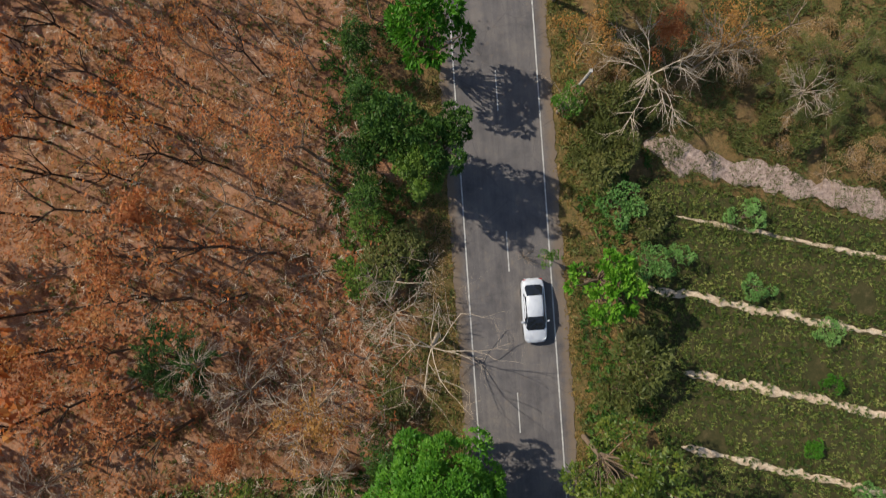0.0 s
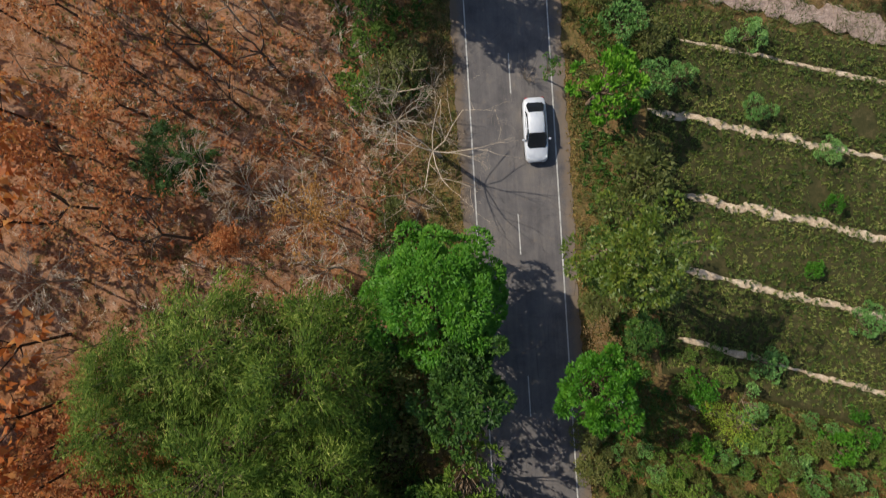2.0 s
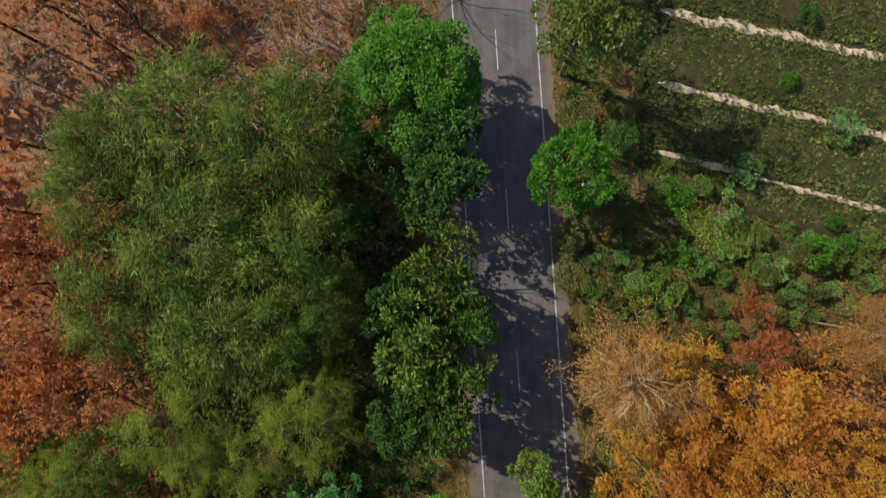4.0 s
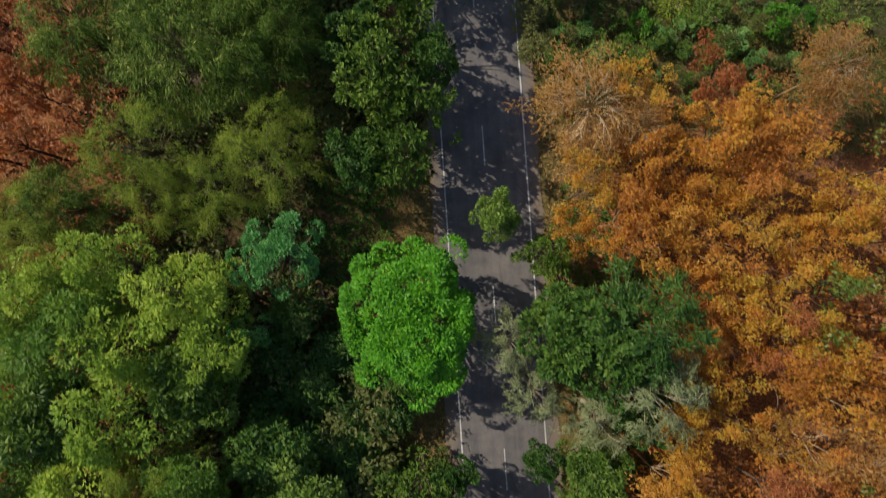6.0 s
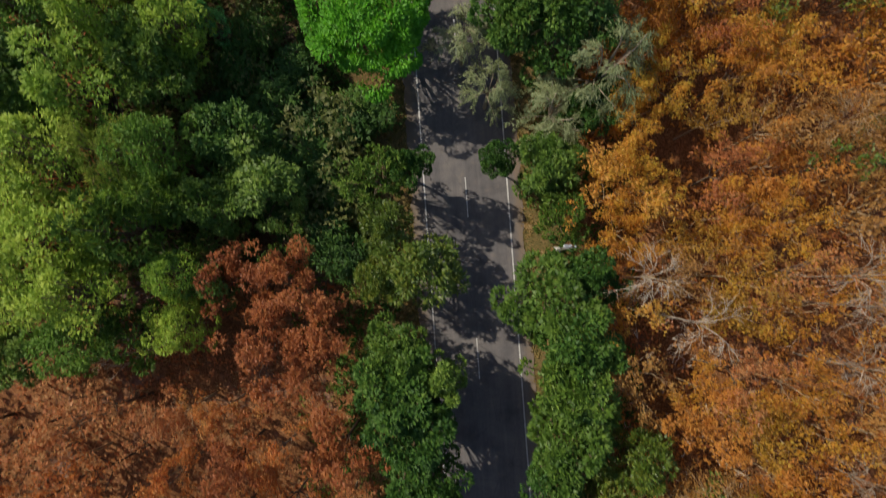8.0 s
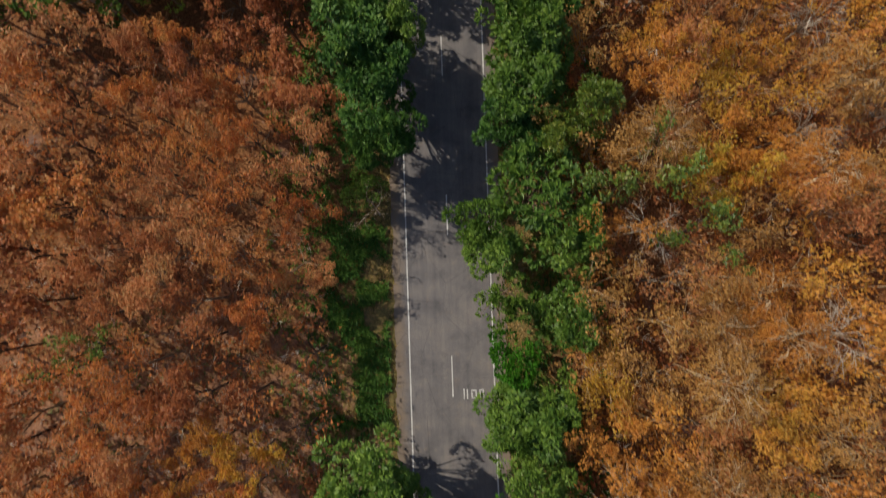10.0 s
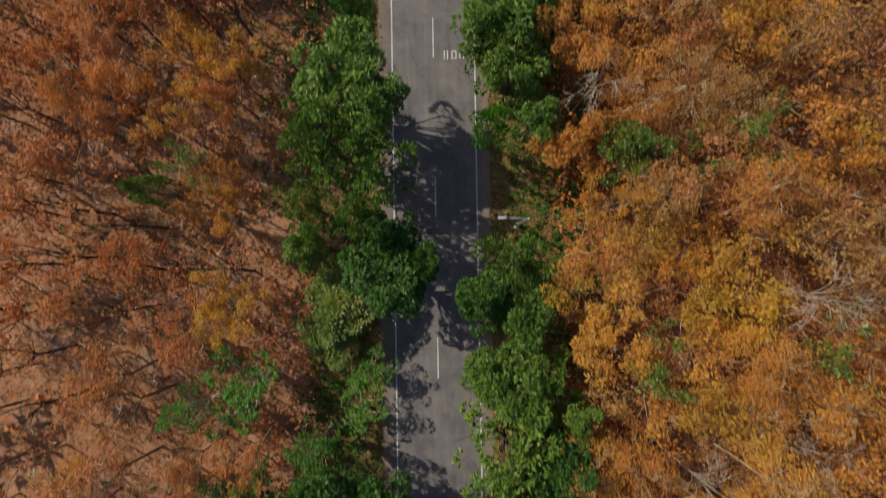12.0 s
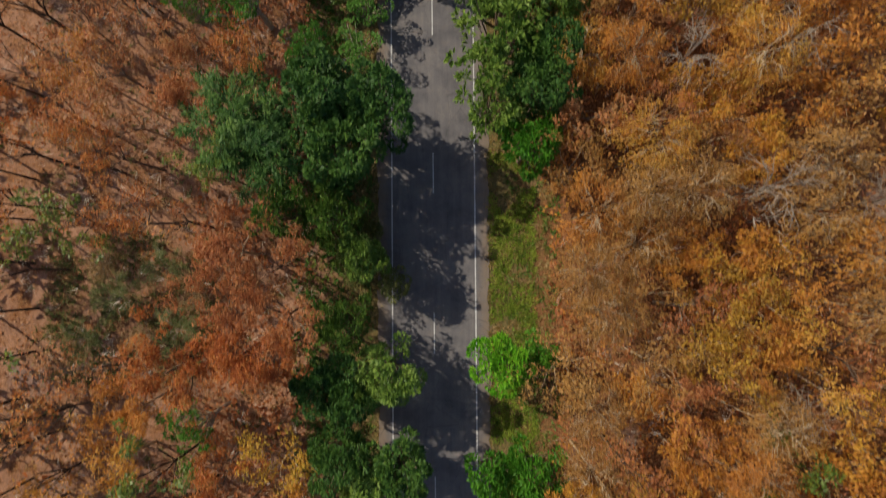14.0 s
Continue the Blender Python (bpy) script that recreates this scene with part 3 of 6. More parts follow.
for i in range(2):
    crown_kind(f"yellow{i}", 140 + i, "yellowgreen", 3.0, 9.0, 2.0, 38, 104, 0.78, 0.31, 0.13, blade=True, scallop=0.6)
    crown_kind(f"lime{i}", 144 + i, "lime", 2.6, 7.0, 1.2, 26, 60, 0.66, 0.36, 0.20, scallop=0.9, shell=0.65)
    crown_kind(f"biglime{i}", 176 + i, "freshlime", 2.6, 7.0, 1.6, 34, 36, 0.50, 0.36, 0.30, scallop=1.8, shell=0.78, up=0.8, uneven=0.12)
    plume_kind(f"grey{i}", 148 + i, "grey", 2.2, 8.0, 17, 8, 36, 0.24, 0.045, hang=0.9, twig=0.9, bark_mat=BARK_PALE, loose=0.09)
    crown_kind(f"thin{i}", 152 + i, "thinleaf", 3.0, 9.0, 2.5, 30, 40, 0.52, 0.28, 0.16, bark_mat=BARK_PALE, shell=0.3, scallop=1.0, uneven=0.4)
    crown_kind(f"column{i}", 156 + i, "dark", 1.6, 6.0, 0.3, 30, 50, 0.55, 0.32, 0.07, droop=0.5, trunk=0.08, blade=True)
    crown_kind(f"dryshrub{i}", 172 + i, "straw", 1.5, 2.4, 0.1, 20, 40, 0.5, 0.24, 0.05, trunk=0.05, bark_mat=BARK_PALE, blade=True)
    crown_kind(f"oliveshrub{i}", 160 + i, "scrub", 1.5, 2.5, 0.1, 22, 56, 0.45, 0.24, 0.08, trunk=0.05, blade=True, scallop=0.5)
    crown_kind(f"tealshrub{i}", 164 + i, "shrubgreen", 1.5, 2.6, 0.1, 16, 74, 0.42, 0.17, 0.09, trunk=0.05, shell=0.75, blade=True, scallop=1.0)
    crown_kind(f"limeshrub{i}", 168 + i, "lime", 1.5, 2.6, 0.1, 20, 50, 0.45, 0.22, 0.11, trunk=0.05, blade=True, scallop=0.8)
for i in range(2):
    crown_kind(f"limedome{i}", 120 + i, ("lime", "brightlime")[i], 4.5, 9.5, 2.0, 118, 220, 0.98, 0.22, 0.12, uneven=0.12, shell=0.66, bark_mat=BARK_DARK, up=0.2, droop=0.35, blade=True, scallop=1.5, oval=(1.0, 1.18)[i])
crown_kind("lime2", 178, "brightlime", 2.6, 7.0, 1.4, 34, 64, 0.58, 0.32, 0.18, scallop=1.2, shell=0.7)
crown_kind("tallyellow0", 146, "yellowgreen", 3.6, 15.0, 4.5, 70, 110, 0.80, 0.26, 0.12, blade=True, scallop=0.5, shell=0.5, uneven=0.3)
crown_kind("lush0", 147, "lime", 3.0, 9.5, 2.5, 50, 110, 0.70, 0.26, 0.14, blade=True, scallop=1.1, shell=0.7)
for i in range(2):
    crown_kind(f"whorl{i}", 94 + i, "mid", 3.0, 9.0, 2.0, 64, 24, 0.44, 0.40, 0.20, scallop=1.3, shell=0.5, uneven=0.34, droop=0.2)
for i in range(2):
    plume_kind(f"plumed{i}", 126 + i, "dark", 3.0, 9.0, 24, 9, 30, 0.30, 0.075, hang=0.35, twig=1.0, loose=0.13, stretch=0.25)
crown_kind("teal0", 122, "teal", 2.8, 8.0, 2.0, 44, 190, 0.62, 0.16, 0.09, shell=0.74, blade=True, scallop=1.4)
for i in range(2):
    plume_kind(f"willow{i}", 130 + i, "bamboo", 4.8, 12.5, 36, 11, 26, 0.36, 0.068, hang=0.5, twig=1.35, loose=0.24)
    plume_kind(f"feather{i}", 134 + i, "feather", 4.0, 11.0, 26, 11, 46, 0.20, 0.032, hang=0.75, twig=1.25, loose=0.12)
for i in range(2):
    rubber_kind(f"far{('rust', 'amber')[i]}", 180 + i, ("rust", "ochre")[i], 46, leaf_len=0.46, depth=1, tuft=1.15, limbs=4)
plume_kind("scrubplume0", 136, "scrub", 4.0, 11.0, 18, 9, 30, 0.34, 0.06, hang=0.5, twig=1.25, loose=0.2, bark_mat=BARK_PALE)
bamboo_kind("fern0", 138, "palm", 1.3, 2.4, 14, 44, 0.34, 0.07)


# ---- ground, road, markings ----
def ground_sheet():
    xs = sorted(set(list(np.linspace(-60, 60, 61)) + [-2500, -800, -250, -110, 110, 250, 800, 2500]))
    ys = sorted(set(list(np.linspace(-220, 80, 151)) + [-2700, -1000, -420, -300, 160, 280, 900, 2500]))
    v, f = [], []
    for y in ys:
        for x in xs:
            off = max(0.0, min(1.0, (abs(x) - 6) / 6))
            v.append((x, y, -0.02 + off * 0.22 * noise.noise(Vector((x * 0.16, y * 0.16, 0.3)))))
    n = len(xs)
    for j in range(len(ys) - 1):
        for i in range(n - 1):
            f.append((j * n + i, j * n + i + 1, (j + 1) * n + i + 1, (j + 1) * n + i))
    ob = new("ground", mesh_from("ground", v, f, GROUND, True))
    return tagged(ob, "pinkish bare soil under brown leaf litter", "ground", kind="structure")


ground_sheet()
R_L, R_R, LINE = -4.15, 4.1, 3.1


def strip(name, x0, x1, y0, y1, z, mat, step=1.5, ragged=0.0, thick=0.0, seed=0.0):
    n = max(2, int(abs(y1 - y0) / step))
    v, f = [], []
    for k in range(n + 1):
        y = y0 + (y1 - y0) * k / n
        a = x0 + ragged * (0.6 * noise.noise(Vector((seed, y * 0.5, 1.0))) + 0.5 * noise.noise(Vector((seed, y * 1.9, 3.0))))
        b = x1 + ragged * (0.6 * noise.noise(Vector((seed + 9, y * 0.5, 5.0))) + 0.5 * noise.noise(Vector((seed + 9, y * 1.9, 7.0))))
        v += [(a, y, z - thick), (a, y, z), ((a + b) / 2, y, z + (0.03 if thick > 0.05 else 0)), (b, y, z), (b, y, z - thick)]
        if k:
            o = (k - 1) * 5
            for s in range(4):
                f.append((o + s, o + 5 + s, o + 6 + s, o + 1 + s))
    f += [(0, 1, 2, 3, 4), (n * 5 + 4, n * 5 + 3, n * 5 + 2, n * 5 + 1, n * 5)]
    return mesh_from(name, v, f, mat)


road = tagged(new("road", strip("road", R_L, R_R, -400, 260, 0.03, ASPHALT, 0.3, 0.4, 0.12)), "worn grey two-lane asphalt road", "road", kind="structure")
for side in (-1, 1):
    part("edge_line", strip("edge_line", side * LINE - 0.055, side * LINE + 0.055, -400, 260, 0.045, PAINT, 3.0, 0.0, 0.008), road, "worn white edge line")
dash_mesh = strip("lane_dash", -0.05, 0.05, -3.0, 0.0, 0.066, PAINT, 1.0, 0.0, 0.008)
for k in range(-22, 9):
    d = part("lane_dash", dash_mesh, road, "faded white centre dash")
    d.location = (0, 12.0 * k, 0)

# ---- poles and lamps along the road ----
CONCRETE = Mat("weathered_concrete", 0.9, 0.2)
CONCRETE.color(CONCRETE.ramp(CONCRETE.noise(6.0, 5.0, 0.7), [(0.3, (0.30, 0.28, 0.25)), (0.7, (0.50, 0.48, 0.44))]))
CONCRETE.bump(CONCRETE.noise(40.0), 0.3, 0.01)
CONCRETE = CONCRETE.m
ZINC = Mat("dull_galvanised_steel", 0.45, 0.5, 0.7)
ZINC.color(ZINC.ramp(ZINC.noise(12.0), [(0.3, (0.42, 0.43, 0.43)), (0.7, (0.62, 0.62, 0.61))]))
ZINC = ZINC.m
LAMP_GLASS = Mat("lamp_glass", 0.2, 0.5).color((0.55, 0.55, 0.5)).m


def box_mesh(name, size, mat, bevel=0.02, at=(0, 0, 0), taper=1.0):
    """A bevelled box, its top scaled by taper."""
    bm = bmesh.new()
    bmesh.ops.create_cube(bm, size=1.0)
    for v in bm.verts:
        s = taper if v.co.z > 0 else 1.0
        v.co = Vector((v.co.x * size[0] * s, v.co.y * size[1] * s, v.co.z * size[2])) + Vector(at)
    if bevel:
        bmesh.ops.bevel(bm, geom=bm.edges[:], offset=bevel, segments=2, affect="EDGES")
    me = bpy.data.meshes.new(name)
    bm.to_mesh(me)
    bm.free()
    me.materials.append(mat)
    return me


def tube_mesh(name, pts, radii, mat, sides=10):
    w = Wood()
    w.tube([np.array(p, float) for p in pts], radii, sides)
    n = len(w.v)
    w.f += [tuple(range(sides))[::-1], tuple(range(n - sides, n))]
    return mesh_from(name, w.v, w.f, mat)


def street_lamp(x, y, reach, height):
    root = new("street_lamp")
    root.location = (x, y, 0)
    part("base_plate", box_mesh("base_plate", (0.45, 0.45, 0.12), CONCRETE, 0.02, (0, 0, 0.04)), root)
    part("pole", tube_mesh("pole", [(0, 0, 0), (0, 0, height * 0.5), (0, 0, height)], [0.10, 0.085, 0.07], ZINC, 12), root)
    part("arm", tube_mesh("arm", [(0, 0, height - 0.35), (-reach * 0.35, 0.02, height + 0.02), (-reach * 0.75, 0.05, height + 0.12)], [0.055, 0.05, 0.045], ZINC, 8), root)
    head = part("lamp_head", box_mesh("lamp_head", (0.66, 0.20, 0.10), ZINC, 0.03, (-reach, 0.06, height + 0.15), 0.7), root)
    part("lamp_glass", box_mesh("lamp_glass", (0.4, 0.15, 0.04), LAMP_GLASS, 0.01, (-reach, 0.06, height + 0.09)), head)
    return tagged(root, "grey steel street lamp with an arm over the verge", "street lamp", "street lamps")


street_lamp(6.05, -111.7, 1.7, 6.1)
street_lamp(6.45, -65.9, 0.5, 6.1)
street_lamp(6.15, -24.8, 1.7, 6.1)

post = new("utility_pole")
post.location = (5.76, 10.04, -0.1)
part("shaft", box_mesh("shaft", (0.24, 0.24, 5.2), CONCRETE, 0.03, (0, 0, 2.6), 0.7), post)
part("cap", box_mesh("cap", (0.22, 0.22, 0.08), CONCRETE, 0.015, (0, 0, 5.23)), post)
tagged(post, "short weathered concrete utility pole on the verge", "utility pole")

# worn lettering on the asphalt, no longer legible
for x, w, y, ln in ((0.78, 0.10, -98.45, 0.72), (1.02, 0.10, -98.45, 0.72), (1.36, 0.09, -98.5, 0.62), (1.66, 0.09, -98.5, 0.62), (1.95, 0.09, -98.5, 0.62), (2.22, 0.09, -98.5, 0.62)):
    part("road_mark", strip("road_mark", x, x + w, y - ln, y, 0.062, PAINT, 0.5, 0.0, 0.006), road, "faded white road marking bar")
for x, w, y in ((1.36, 0.39, -98.5), (1.95, 0.36, -98.5), (1.36, 0.39, -99.03)):
    part("road_mark", strip("road_mark", x, x + w, y - 0.09, y, 0.069, PAINT, 0.05, 0.0, 0.006), road, "faded white road marking bar")


# ---- the car ----
CAR_PAINT = Mat("white_car_paint", 0.28, 0.5)
CAR_PAINT.color(CAR_PAINT.ramp(CAR_PAINT.noise(3.0), [(0.35, (0.47, 0.50, 0.55)), (0.65, (0.54, 0.57, 0.61))]))
CAR_PAINT.b.inputs["Coat Weight"].default_value = 0.6
CAR_PAINT = CAR_PAINT.m
CAR_GLASS = Mat("tinted_car_glass", 0.06, 0.6).color((0.012, 0.014, 0.018)).m
RUBBER = Mat("tyre_rubber", 0.85, 0.2).color((0.02, 0.02, 0.02)).m
TRIM = Mat("black_plastic_trim", 0.55, 0.4).color((0.025, 0.025, 0.027)).m
ALLOY = Mat("alloy_rim", 0.3, 0.5, 0.9).color((0.55, 0.56, 0.57)).m
HEADLAMP = Mat("clear_headlamp", 0.08, 0.6).color((0.62, 0.66, 0.70)).m
TAILLAMP = Mat("red_tail_lamp", 0.15, 0.5).color((0.35, 0.015, 0.012)).m


def loft(name, stations, mat, bevel=0.0):
    """A closed body through cross-sections: y, half width below, half width above, z below, z above."""
    bm = bmesh.new()
    rings = []
    for y, wb, wt, zb, zt in stations:
        mid = zb + (zt - zb) * 0.55
        ring = [(-wb * 0.9, zb), (-wb, zb + 0.08), (-max(wb, wt) * 1.0, mid), (-wt, zt - 0.07), (-wt + 0.10, zt), (0, zt + 0.025),
                (wt - 0.10, zt), (wt, zt - 0.07), (max(wb, wt) * 1.0, mid), (wb, zb + 0.08), (wb * 0.9, zb)]
        rings.append([bm.verts.new((x, y, z)) for x, z in ring])
    for a, b in zip(rings, rings[1:]):
        for k in range(len(a)):
            n = (k + 1) % len(a)
            bm.faces.new((a[k], a[n], b[n], b[k]))
    bm.faces.new(rings[0][::-1])
    bm.faces.new(rings[-1])
    bmesh.ops.recalc_face_normals(bm, faces=bm.faces[:])
    for f in bm.faces:
        f.smooth = True
    me = bpy.data.meshes.new(name)
    bm.to_mesh(me)
    bm.free()
    me.materials.append(mat)
    return me


def panel(name, corners, mat, thick=0.02, inset=0.0):
    """A pane through four or more corners, with thickness."""
    bm = bmesh.new()
    c = [Vector(p) for p in corners]
    n = (c[1] - c[0]).cross(c[2] - c[0]).normalized()
    top = [bm.verts.new(p + n * thick * 0.5) for p in c]
    low = [bm.verts.new(p - n * thick * 0.5) for p in c]
    bm.faces.new(top)
    bm.faces.new(low[::-1])
    for k in range(len(c)):
        m = (k + 1) % len(c)
        bm.faces.new((top[k], low[k], low[m], top[m]))
    bmesh.ops.recalc_face_normals(bm, faces=bm.faces[:])
    bmesh.ops.bevel(bm, geom=bm.edges[:], offset=0.006, segments=1, affect="EDGES")
    me = bpy.data.meshes.new(name)
    bm.to_mesh(me)
    bm.free()
    me.materials.append(mat)
    return me


def sedan():
    """A white sedan with its nose towards -y."""
    car = new("car")
    body = part("body", loft("body", [
        (-2.30, 0.52, 0.50, 0.35, 0.56), (-2.24, 0.70, 0.66, 0.26, 0.68), (-2.05, 0.84, 0.80, 0.22, 0.76), (-1.6, 0.89, 0.86, 0.20, 0.86), (-1.2, 0.90, 0.88, 0.20, 0.93),
        (-0.3, 0.90, 0.89, 0.20, 0.96), (0.8, 0.90, 0.89, 0.20, 0.98), (1.6, 0.89, 0.87, 0.22, 1.0), (2.0, 0.86, 0.82, 0.26, 1.0), (2.24, 0.74, 0.70, 0.32, 0.96), (2.30, 0.62, 0.60, 0.40, 0.88)], CAR_PAINT), car)
    cab = part("cabin", loft("cabin", [
        (-1.26, 0.72, 0.68, 0.78, 0.90), (-0.80, 0.76, 0.62, 0.80, 1.13), (-0.32, 0.78, 0.58, 0.82, 1.385), (0.20, 0.78, 0.61, 0.82, 1.455), (0.75, 0.78, 0.61, 0.82, 1.44), (1.15, 0.77, 0.58, 0.82, 1.36),
        (1.50, 0.75, 0.58, 0.82, 1.15), (1.88, 0.72, 0.62, 0.82, 0.97)], CAR_PAINT), car)
    part("windscreen", panel("windscreen", [(-0.60, -1.33, 0.955), (0.60, -1.33, 0.955), (0.74, -1.12, 1.04), (0.60, -0.33, 1.425), (-0.60, -0.33, 1.425), (-0.74, -1.12, 1.04)], CAR_GLASS), car, "dark tinted windscreen")
    part("rear_window", panel("rear_window", [(0.55, 1.90, 1.04), (-0.55, 1.90, 1.04), (-0.68, 1.70, 1.14), (-0.58, 1.17, 1.405), (0.58, 1.17, 1.405), (0.68, 1.70, 1.14)], CAR_GLASS), car, "dark tinted rear window")
    for s in (-1, 1):
        part("side_window", panel("side_window", [(s * 0.79, -0.95, 1.0), (s * 0.79, -0.02, 1.0), (s * 0.655, -0.02, 1.36), (s * 0.655, -0.36, 1.33)], CAR_GLASS), car, "dark side window")
        part("side_window", panel("side_window", [(s * 0.79, 0.05, 1.0), (s * 0.78, 1.35, 1.02), (s * 0.665, 1.05, 1.32), (s * 0.655, 0.05, 1.36)], CAR_GLASS), car, "dark side window")
        mir = part("wing_mirror", box_mesh("wing_mirror", (0.22, 0.12, 0.14), CAR_PAINT, 0.03, (s * 1.0, -0.72, 1.0)), car)
        part("mirror_glass", box_mesh("mirror_glass", (0.18, 0.012, 0.10), CAR_GLASS, 0.004, (s * 1.0, -0.655, 1.0)), mir)
        part("headlight", panel("headlight", [(s * 0.42, -2.19, 0.72), (s * 0.74, -2.02, 0.80), (s * 0.80, -1.82, 0.84), (s * 0.52, -2.08, 0.80)], HEADLAMP, 0.05), car, "clear headlight")
        part("tail_light", box_mesh("tail_light", (0.30, 0.10, 0.16), TAILLAMP, 0.03, (s * 0.60, 2.26, 0.84)), car, "red tail light")
        part("door_handle", box_mesh("door_handle", (0.03, 0.18, 0.03), CAR_PAINT, 0.008, (s * 0.905, 0.25, 0.86)), car)
        for y in (-1.40, 1.36):
            tyre = Wood()
            prof = [(-0.10, 0.22), (-0.105, 0.28), (-0.08, 0.315), (0.08, 0.315), (0.105, 0.28), (0.10, 0.22)]
            v, f, n = [], [], 20
            for a in range(n):
                t = 2 * math.pi * a / n
                v += [(o, r * math.cos(t), r * math.sin(t)) for o, r in prof]
                for q in range(5):
                    b = (a + 1) % n
                    f.append((a * 6 + q, a * 6 + q + 1, b * 6 + q + 1, b * 6 + q))
            wheel = part("wheel", mesh_from("wheel", v, f, RUBBER, True), car, "black tyre on an alloy rim")
            wheel.location = (s * 0.80, y, 0.315)
            rim = tube_mesh("rim", [(-0.07 * s, 0, 0), (0.06 * s, 0, 0), (0.085 * s, 0, 0)], [0.215, 0.215, 0.12], ALLOY, 16)
            part("rim", rim, wheel, "silver alloy rim")
    part("grille", box_mesh("grille", (0.8, 0.08, 0.16), TRIM, 0.02, (0, -2.29, 0.50)), car, "black grille")
    part("bumper", box_mesh("bumper", (1.3, 0.10, 0.14), TRIM, 0.03, (0, -2.26, 0.32)), car, "dark lower front bumper")
    part("rear_bumper", box_mesh("rear_bumper", (1.2, 0.10, 0.16), CAR_PAINT, 0.03, (0, 2.30, 0.50)), car)
    part("number_plate", box_mesh("number_plate", (0.34, 0.02, 0.11), HEADLAMP, 0.004, (0, 2.33, 0.70)), car, "plain white number plate")
    part("antenna", box_mesh("antenna", (0.05, 0.14, 0.05), CAR_PAINT, 0.015, (0, 1.0, 1.42)), car)
    return tagged(car, "white four-door sedan with dark tinted windows on the road", "car")


car = sedan()
car.matrix_world = pose(1.55, -5.97, 0.055, 0, 0, 0) @ Matrix.Diagonal((0.95, 1.02, 1.0, 1.0))


# ---- the field beside the road ----
FIELD_SOIL = Mat("field_soil", 0.95, 0.1)
FIELD_SOIL.color(FIELD_SOIL.ramp(FIELD_SOIL.noise(1.6, 6.0, 0.7), [(0.3, (0.025, 0.03, 0.011)), (0.55, (0.055, 0.05, 0.02)), (0.75, (0.12, 0.09, 0.045))]))
FIELD_SOIL.bump(FIELD_SOIL.noise(8.0), 0.6, 0.05)
FIELD_SOIL = FIELD_SOIL.m
BANK_SOIL = Mat("stony_bank_soil", 0.95, 0.1)
BANK_SOIL.color(BANK_SOIL.ramp(BANK_SOIL.noise(3.5, 7.0, 0.8), [(0.3, (0.14, 0.10, 0.080)), (0.5, (0.37, 0.275, 0.225)), (0.7, (0.56, 0.45, 0.385))]))
BANK_SOIL.bump(BANK_SOIL.noise(7.0, 6.0, 0.8), 0.9, 0.12)
BANK_SOIL = BANK_SOIL.m


def slope(w):
    """The beds fan out a little towards the trees."""
    return -0.275 - 0.005 * max(0.0, -11.0 - w)


FURROWS = [(-22.3, 0.42, 11.2), (-17.0, 0.58, 11.8), (-11.4, 0.72, 12.3), (-5.45, 0.58, 10.0), (0.3, 0.36, 12.5)]
BANK = 4.95


def field_bed():
    """One low-ridged sheet of tilled soil; the ridges rise between the furrows."""
    xs, v, f = np.arange(9.5, 60.1, 1.0), [], []
    ys = np.arange(-25.5, 3.11, 0.5)
    for w in ys:
        for x in xs:
            d = min(abs(w - a) for a, _, _ in FURROWS)
            z = 0.16 + 0.22 * min(1.0, max(0.0, (d - 0.4) / 1.2)) + 0.06 * noise.noise(Vector((x * 0.5, w * 0.5, 2)))
            if w < -25.0 or w > 2.7 or x < 10:
                z = -0.35
            v.append((x, w + slope(w) * (x - 12.5) + 0.25 * noise.noise(Vector((x * 0.2, w * 0.3, 7))), z))
    n = len(xs)
    for j in range(len(ys) - 1):
        for i in range(n - 1):
            f.append((j * n + i, j * n + i + 1, (j + 1) * n + i + 1, (j + 1) * n + i))
    ob = new("field", mesh_from("field", v, f, FIELD_SOIL, True))
    return tagged(ob, "tilled field with ridged beds of green crop", "field", kind="structure")


field = field_bed()


def sandy_strip(w, half, x0, x1=60.0, z=0.19, tilt=None, ragged=1.0, mat=None, fine=0.45, pitch=1.0):
    v, f = [], []
    n = int((x1 - x0) / 0.35)
    for k in range(n + 1):
        x = x0 + (x1 - x0) * k / n
        y = w + (tilt or slope(w)) * (x - 12.5)
        e = min(1.0, (k + 1) / 4)
        a = half * e * (0.55 + ragged * 0.7 * noise.noise(Vector((x * 0.5, w, 1))) + fine * ragged * noise.noise(Vector((x * 2.6 * pitch, w, 4))))
        b = half * e * (0.55 + ragged * 0.7 * noise.noise(Vector((x * 0.5, w, 11))) + fine * ragged * noise.noise(Vector((x * 2.6 * pitch, w, 14))))
        a, b = max(a, 0.05), max(b, 0.05)
        h = 0.02 * noise.noise(Vector((x * 1.3, w, 21)))
        v += [(x, y - a, z - 0.05), (x, y - a * 0.75, z + 0.03), (x, y, z + 0.04 + h), (x, y + b * 0.75, z + 0.03), (x, y + b, z - 0.05)]
        if k:
            o = (k - 1) * 5
            f += [(o + s, o + 5 + s, o + 6 + s, o + 1 + s) for s in range(4)]
    return mesh_from("furrow", v, f, mat or SAND, True)


for w, half, x0 in FURROWS:
    part("furrow", sandy_strip(w, half, x0), field, "pale dry sandy furrow")
part("furrow", sandy_strip(-27.2, 0.55, 11.6, 18.5, 0.06, mat=BANK_SOIL), field, "pinkish bare soil between the bushes")
part("sand_bank", sandy_strip(BANK, 1.8, 10.6, z=0.17, tilt=-0.325, ragged=0.9, mat=BANK_SOIL, fine=0.3, pitch=0.8), field, "pale stony bank at the edge of the field")


